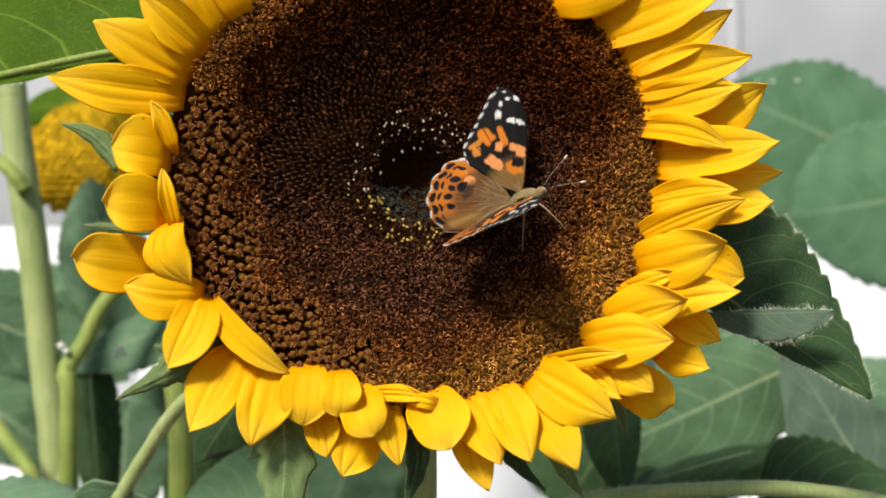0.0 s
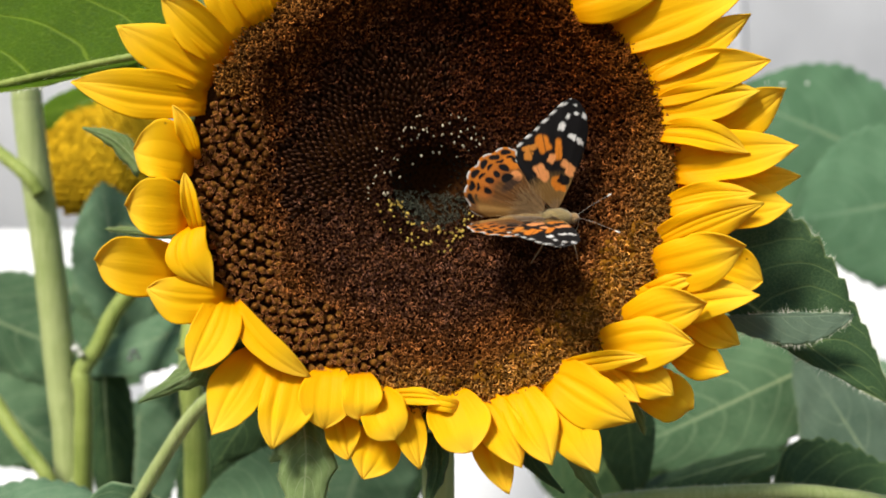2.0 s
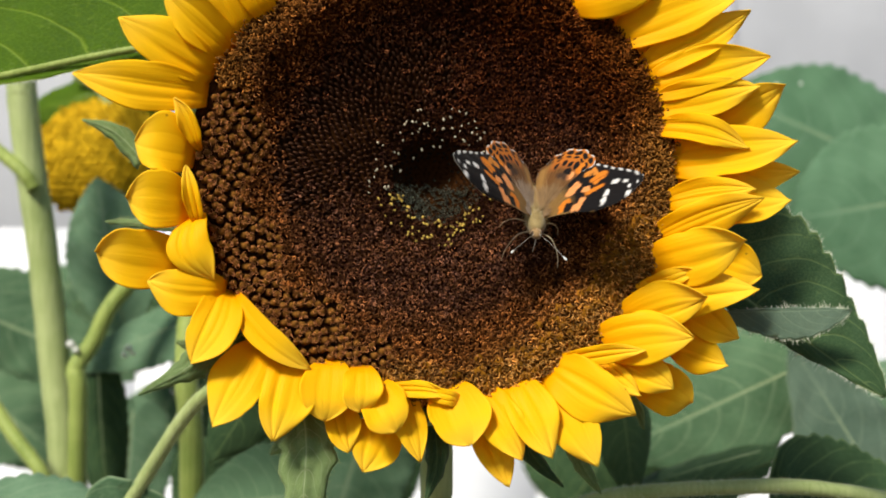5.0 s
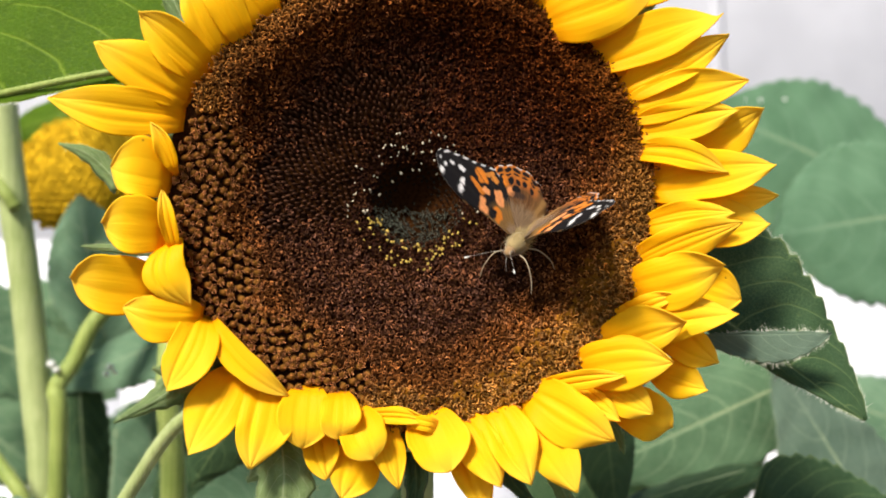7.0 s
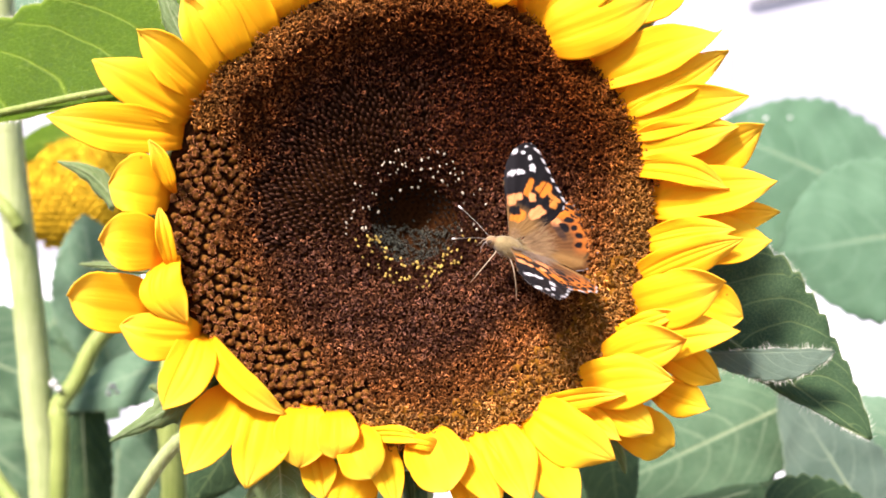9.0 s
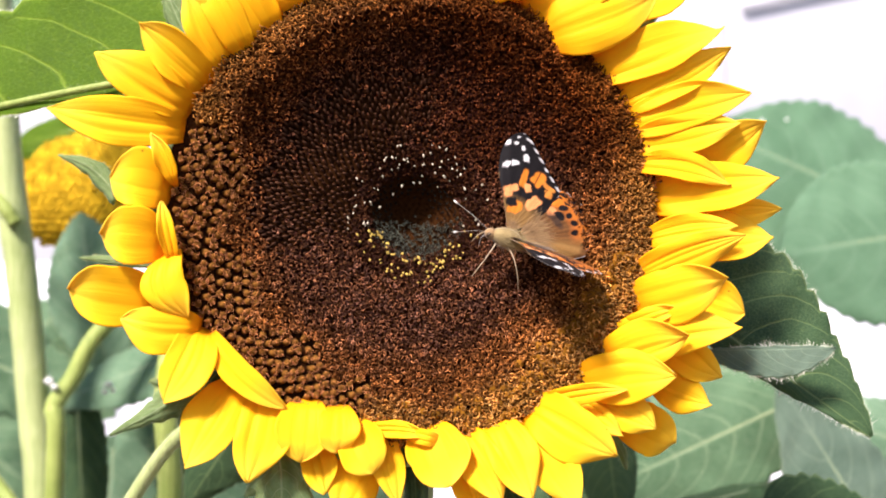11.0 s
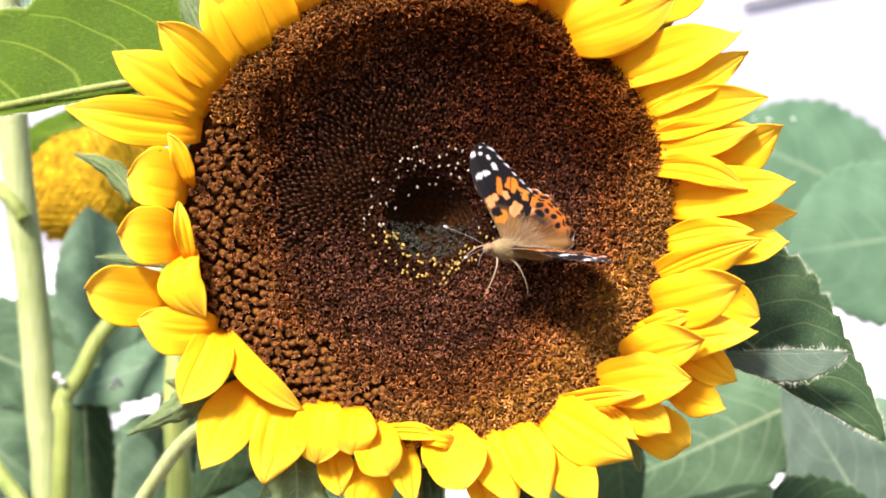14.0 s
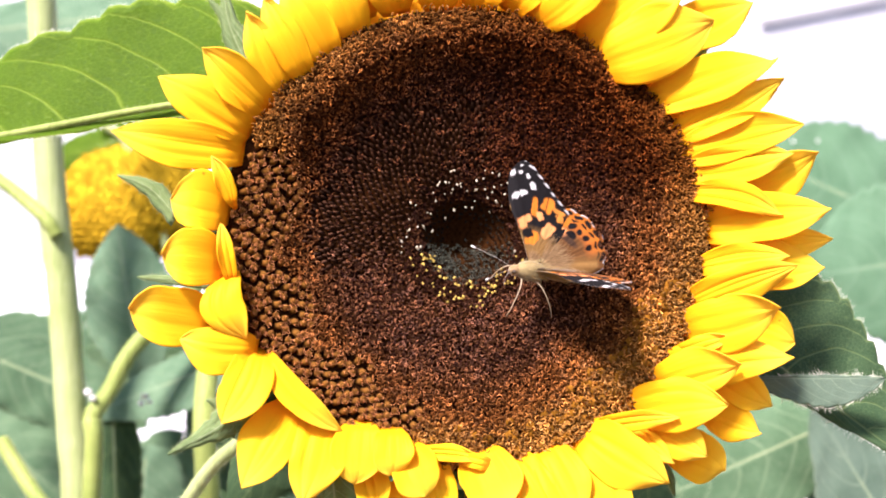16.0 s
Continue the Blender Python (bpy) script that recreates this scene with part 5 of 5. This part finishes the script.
HIND = [(12, 13), (22, 18), (30, 20.6), (45, 22.6), (55, 23.4), (65, 23.7), (77, 22.6), (88, 20.5), (94, 17)]
wings = {}
for tag, side in (("L", 1), ("R", -1)):
    wings["fore" + tag] = wing("forewing", side, (0, 0), FORE, fore_colour, "orange and black forewing with white spots")
    wings["hind" + tag] = wing("hindwing", side, (-3, 0), HIND, hind_colour, "brown and orange hindwing with black dots and white fringe", 0.035)


def blob(name, centre, radii, tone, parent, material, hair=0, hair_len=0.9, seed=1, tilt=0.0):
    """A furry egg-shaped part, in butterfly millimetres."""
    n, m = 14, 18
    vs, cs, fs = [], [], []
    rng = random.Random(seed)
    ct, st = math.cos(tilt), math.sin(tilt)

    def place(x, y, z):
        return ((centre[0] + x * ct - z * st) * MM, (centre[1] + y) * MM, (centre[2] + x * st + z * ct) * MM)

    for i in range(n + 1):
        p = math.pi * i / n
        for j in range(m):
            q = 2 * math.pi * j / m
            vs.append(place(radii[0] * math.cos(p), radii[1] * math.sin(p) * math.cos(q), radii[2] * math.sin(p) * math.sin(q)))
            band = 1 + 0.18 * math.sin(p * 14)
            cs.append(np.array(tone) * band * (0.75 + 0.35 * math.sin(q)))
    for i in range(n):
        for j in range(m):
            k = (j + 1) % m
            fs.append((i * m + j, i * m + k, (i + 1) * m + k, (i + 1) * m + j))
    for _ in range(hair):
        p, q = math.acos(rng.uniform(-0.95, 0.95)), rng.random() * 6.28
        d = np.array([math.cos(p), math.sin(p) * math.cos(q), math.sin(p) * math.sin(q)])
        root = d * np.array(radii) * 0.97
        tip = root + (d * 0.55 + np.array([-0.9, rng.gauss(0, .3), rng.gauss(0, .3)])) * hair_len * rng.uniform(.5, 1.2)
        w = np.cross(d, [1, 0.2, 0.1]) * 0.055
        k = len(vs)
        vs += [place(*(root - w)), place(*(root + w)), place(*tip)]
        fs.append((k, k + 1, k + 2))
        shade = np.array(tone) * rng.uniform(0.7, 1.7)
        cs += [shade * 0.8, shade * 0.8, shade]
    return mesh_part(name, raw_mesh(name, vs, fs, None, np.array(cs)), material, parent)


thorax = blob("thorax", (0, 0, 0), (4.6, 2.8, 2.8), (0.27, 0.20, 0.080), butterfly, FUR, 1100, 1.9, 3)
abdomen = blob("abdomen", (-9.5, 0, -0.7), (7.2, 2.0, 2.0), (0.27, 0.175, 0.065), butterfly, FUR, 900, 1.5, 4, 0.08)
head = blob("head", (4.9, 0, -0.1), (1.6, 1.6, 1.45), (0.29, 0.18, 0.075), butterfly, FUR, 320, 0.9, 5)
for side in (1, -1):
    blob("eye", (5.3, 1.05 * side, 0.15), (0.75, 0.62, 0.8), (0.1, 0.07, 0.04), head, EYE)
    v, f = tube_arrays(smooth_line(np.array([(5.8, 0.5 * side, 0.7), (10, 3.2 * side, 1.6), (15.2, 6.6 * side, 1.9)]) * MM, 6), 0.00006, 5)
    feeler = mesh_part("antenna", raw_mesh("antenna", v, f), FEELER, butterfly, "thin dark antenna with a white tip")
    v, f = tube_arrays(np.array([(15.0, 6.45 * side, 1.89), (15.5, 6.8 * side, 1.92), (16.0, 7.1 * side, 1.95), (16.3, 7.3 * side, 1.97)]) * MM, np.array([0.00008, 0.00024, 0.00028, 0.00012]), 7)
    mesh_part("club", raw_mesh("club", v, f), CLUB, feeler, "white antenna tip")
for side in (1, -1):
    for x0, x1, out, drop in ((2.4, 6.5, 7.5, 10.0), (-0.6, -7.0, 8.0, 9.5)):
        pts = np.array([(x0, 1.0 * side, -1.4), (x0 + (x1 - x0) * .35, out * .62 * side, -2.2), (x0 + (x1 - x0) * .75, out * .95 * side, -drop * .62), (x1, out * 1.05 * side, -drop)]) * MM
        line = smooth_line(pts, 5)
        v, f = tube_arrays(line, np.linspace(0.00022, 0.00010, len(line)), 6)
        mesh_part("leg", raw_mesh("leg", v, f), LEG, butterfly, "thin pale brown leg")
v, f = tube_arrays(smooth_line(np.array([(6.0, 0, -0.6), (6.6, 0, -2.5), (6.2, 0, -5.5)]) * MM, 5), 0.00012, 5)
mesh_part("proboscis", raw_mesh("proboscis", v, f), FEELER, butterfly)


# ---------------------------------------------------------------- the wasp that flies past
wasp = thing("wasp", (0.3, 0.03, 1.8), "small black and yellow wasp in flight past the petals", "wasp")


def wasp_blob(name, centre, radii, mat_a, mat_b, bands, parent):
    n, m = 16, 12
    vs, fs = [], []
    for i in range(n + 1):
        p = math.pi * i / n
        for j in range(m):
            q = 2 * math.pi * j / m
            vs.append(((centre[0] + radii[0] * math.cos(p)) / 1000, (centre[1] + radii[1] * math.sin(p) * math.cos(q)) / 1000, (centre[2] + radii[2] * math.sin(p) * math.sin(q)) / 1000))
    for i in range(n):
        for j in range(m):
            k = (j + 1) % m
            fs.append((i * m + j, i * m + k, (i + 1) * m + k, (i + 1) * m + j))
    mesh = raw_mesh(name, vs, fs)
    mesh.materials.append(mat_a)
    mesh.materials.append(mat_b)
    if bands:
        for i, poly in enumerate(mesh.polygons):
            poly.material_index = 1 if (i // m) % bands == 1 else 0
    return mesh_part(name, mesh, None, parent)


wasp_blob("head", (3.6, 0, 0), (0.75, 1.05, 0.95), BLACK, STRIPE, 0, wasp)
wasp_blob("thorax", (1.5, 0, 0), (1.6, 1.15, 1.2), BLACK, STRIPE, 5, wasp)
wasp_blob("abdomen", (-3.2, 0, -0.5), (3.0, 1.2, 1.2), BLACK, STRIPE, 3, wasp)
for side in (1, -1):
    v, f = tube_arrays(np.array([(4.1, 0.4 * side, 0.4), (5.0, 1.0 * side, 1.4), (6.4, 1.3 * side, 1.7)]) / 1000, 0.0001, 5)
    mesh_part("antenna", raw_mesh("antenna", v, f), BLACK, wasp)
    g = np.array([[((1.6 - 2.2 * s - 1.2 * (q + 1) * math.sin(3.0 * s)) / 1000, side * (0.6 + 7.0 * s) / 1000, (1.0 + 2.6 * s) / 1000) for q in np.linspace(-1, 1, 5)] for s in np.linspace(0, 1, 10)])
    v, f, k = sheet(g, 0.00004)
    mesh_part("wing", raw_mesh("wing", v, f), WASPWING, wasp, "clear brownish wing")
    for x0 in (2.4, 1.5, 0.6):
        v, f = tube_arrays(np.array([(x0, 0.6 * side, -0.8), (x0 - 0.8, 1.6 * side, -1.6), (x0 - 2.2, 1.5 * side, -3.0)]) / 1000, 0.00013, 5)
        mesh_part("leg", raw_mesh("leg", v, f), BLACK, wasp)


# ---------------------------------------------------------------- what moves
def framed(place, ahead, above):
    """A pose at place with x along ahead and z near above."""
    x = Vector(ahead).normalized()
    y = Vector(above).cross(x).normalized()
    z = x.cross(y)
    m = Matrix((x, y, z)).transposed().to_4x4()
    return Matrix.Translation(place) @ m


def motions():
    path = [
        (0, framed((0.02388, -0.00009, 1.51444), (0.894, -0.097, 0.437), (-0.394, -0.636, 0.664))),
        (1.8, framed((0.02734, -0.00058, 1.51054), (0.993, 0.045, 0.106), (-0.024, -0.819, 0.573))),
        (2.4, framed((0.02736, 0.00084, 1.50944), (0.974, -0.134, -0.180), (0.031, -0.714, 0.700))),
        (3, framed((0.02635, -0.00331, 1.50779), (0.855, -0.454, -0.252), (-0.079, -0.593, 0.801))),
        (5.5, framed((0.01987, -0.00595, 1.50688), (-0.300, -0.635, -0.712), (0.055, -0.756, 0.652))),
        (6.1, framed((0.02062, -0.00510, 1.50770), (-0.469, -0.589, -0.658), (-0.053, -0.725, 0.687))),
        (7, framed((0.02101, -0.00711, 1.50766), (-0.541, -0.673, -0.505), (-0.026, -0.587, 0.809))),
        (8, framed((0.02258, -0.00561, 1.50860), (-0.496, -0.604, -0.624), (-0.075, -0.686, 0.724))),
        (8.5, framed((0.02077, -0.00514, 1.50910), (-0.800, -0.531, -0.280), (0.112, -0.589, 0.800))),
        (9, framed((0.01941, -0.00022, 1.51218), (-0.940, -0.110, 0.324), (0.301, -0.716, 0.630))),
        (12.5, framed((0.01707, -0.00222, 1.51332), (-0.943, -0.308, 0.127), (0.298, -0.611, 0.733))),
        (14.5, framed((0.01124, -0.00531, 1.50986), (-0.898, -0.437, -0.044), (0.248, -0.587, 0.771))),
        (16, framed((0.00968, -0.00195, 1.51119), (-0.943, -0.332, -0.001), (0.231, -0.659, 0.716))),
    ]
    walk(butterfly, path)
    # seconds and how far the left and right wings are raised, then swept forward, in degrees
    beat = [
        (0, 45, 34, 13, -10),
        (1.8, 50, 40, 5, -12),
        (2.4, 44, 31, 9, -10),
        (3, 48, 34, 10, -6),
        (5.5, 47, 44, 5, 5),
        (6.1, 49, 48, -4, 0),
        (7, 39, 47, 0, 4),
        (8, 35, 39, 2, -4),
        (8.5, 44, 44, -1, 2),
        (9, 27, 29, -22, 2),
        (12.5, 34, 35, -26, -1),
        (14.5, 33, 31, -24, -2),
        (16, 36, 35, -26, -4),
    ]
    for tag, side, col in (("L", 1, 1), ("R", -1, 2)):
        walk(wings["fore" + tag], [(row[0], pose(0, side * 0.00125, 0.00104, rx=side * (row[col] + 0.10 * min(0, row[col + 2]))) @ pose(0, 0, 0, rz=-side * row[col + 2])) for row in beat])
        walk(wings["hind" + tag], [(row[0], pose(0, side * 0.00125, 0.00080, rx=side * (row[col] - 1.5))) for row in beat])
    walk(wasp, [
        (0, framed((-0.1687, 0.0700, 2.0449), (-0.86, -0.2, 0.42), (0.35, -0.3, 0.85))),
        (0.6, framed((-0.0187, 0.0400, 1.7949), (-0.86, -0.2, 0.42), (0.35, -0.3, 0.85))),
        (1, framed((0.0813, 0.0200, 1.5949), (-0.86, -0.2, 0.42), (0.35, -0.3, 0.85))),
        (1.1, framed((0.0967, 0.0200, 1.5782), (-0.86, -0.2, 0.42), (0.35, -0.3, 0.85))),
        (1.2, framed((0.1117, 0.0200, 1.5737), (-0.86, -0.2, 0.42), (0.35, -0.3, 0.85))),
        (1.3, framed((0.1244, 0.0200, 1.5816), (-0.86, -0.2, 0.42), (0.35, -0.3, 0.85))),
        (1.4, framed((0.1417, 0.0200, 1.5962), (-0.86, -0.2, 0.42), (0.35, -0.3, 0.85))),
        (2, framed((0.3417, 0.0200, 1.7962), (-0.86, -0.2, 0.42), (0.35, -0.3, 0.85))),
        (16, framed((2.6417, 1.0200, 2.7962), (-0.86, -0.2, 0.42), (0.35, -0.3, 0.85))),
    ])


motions()
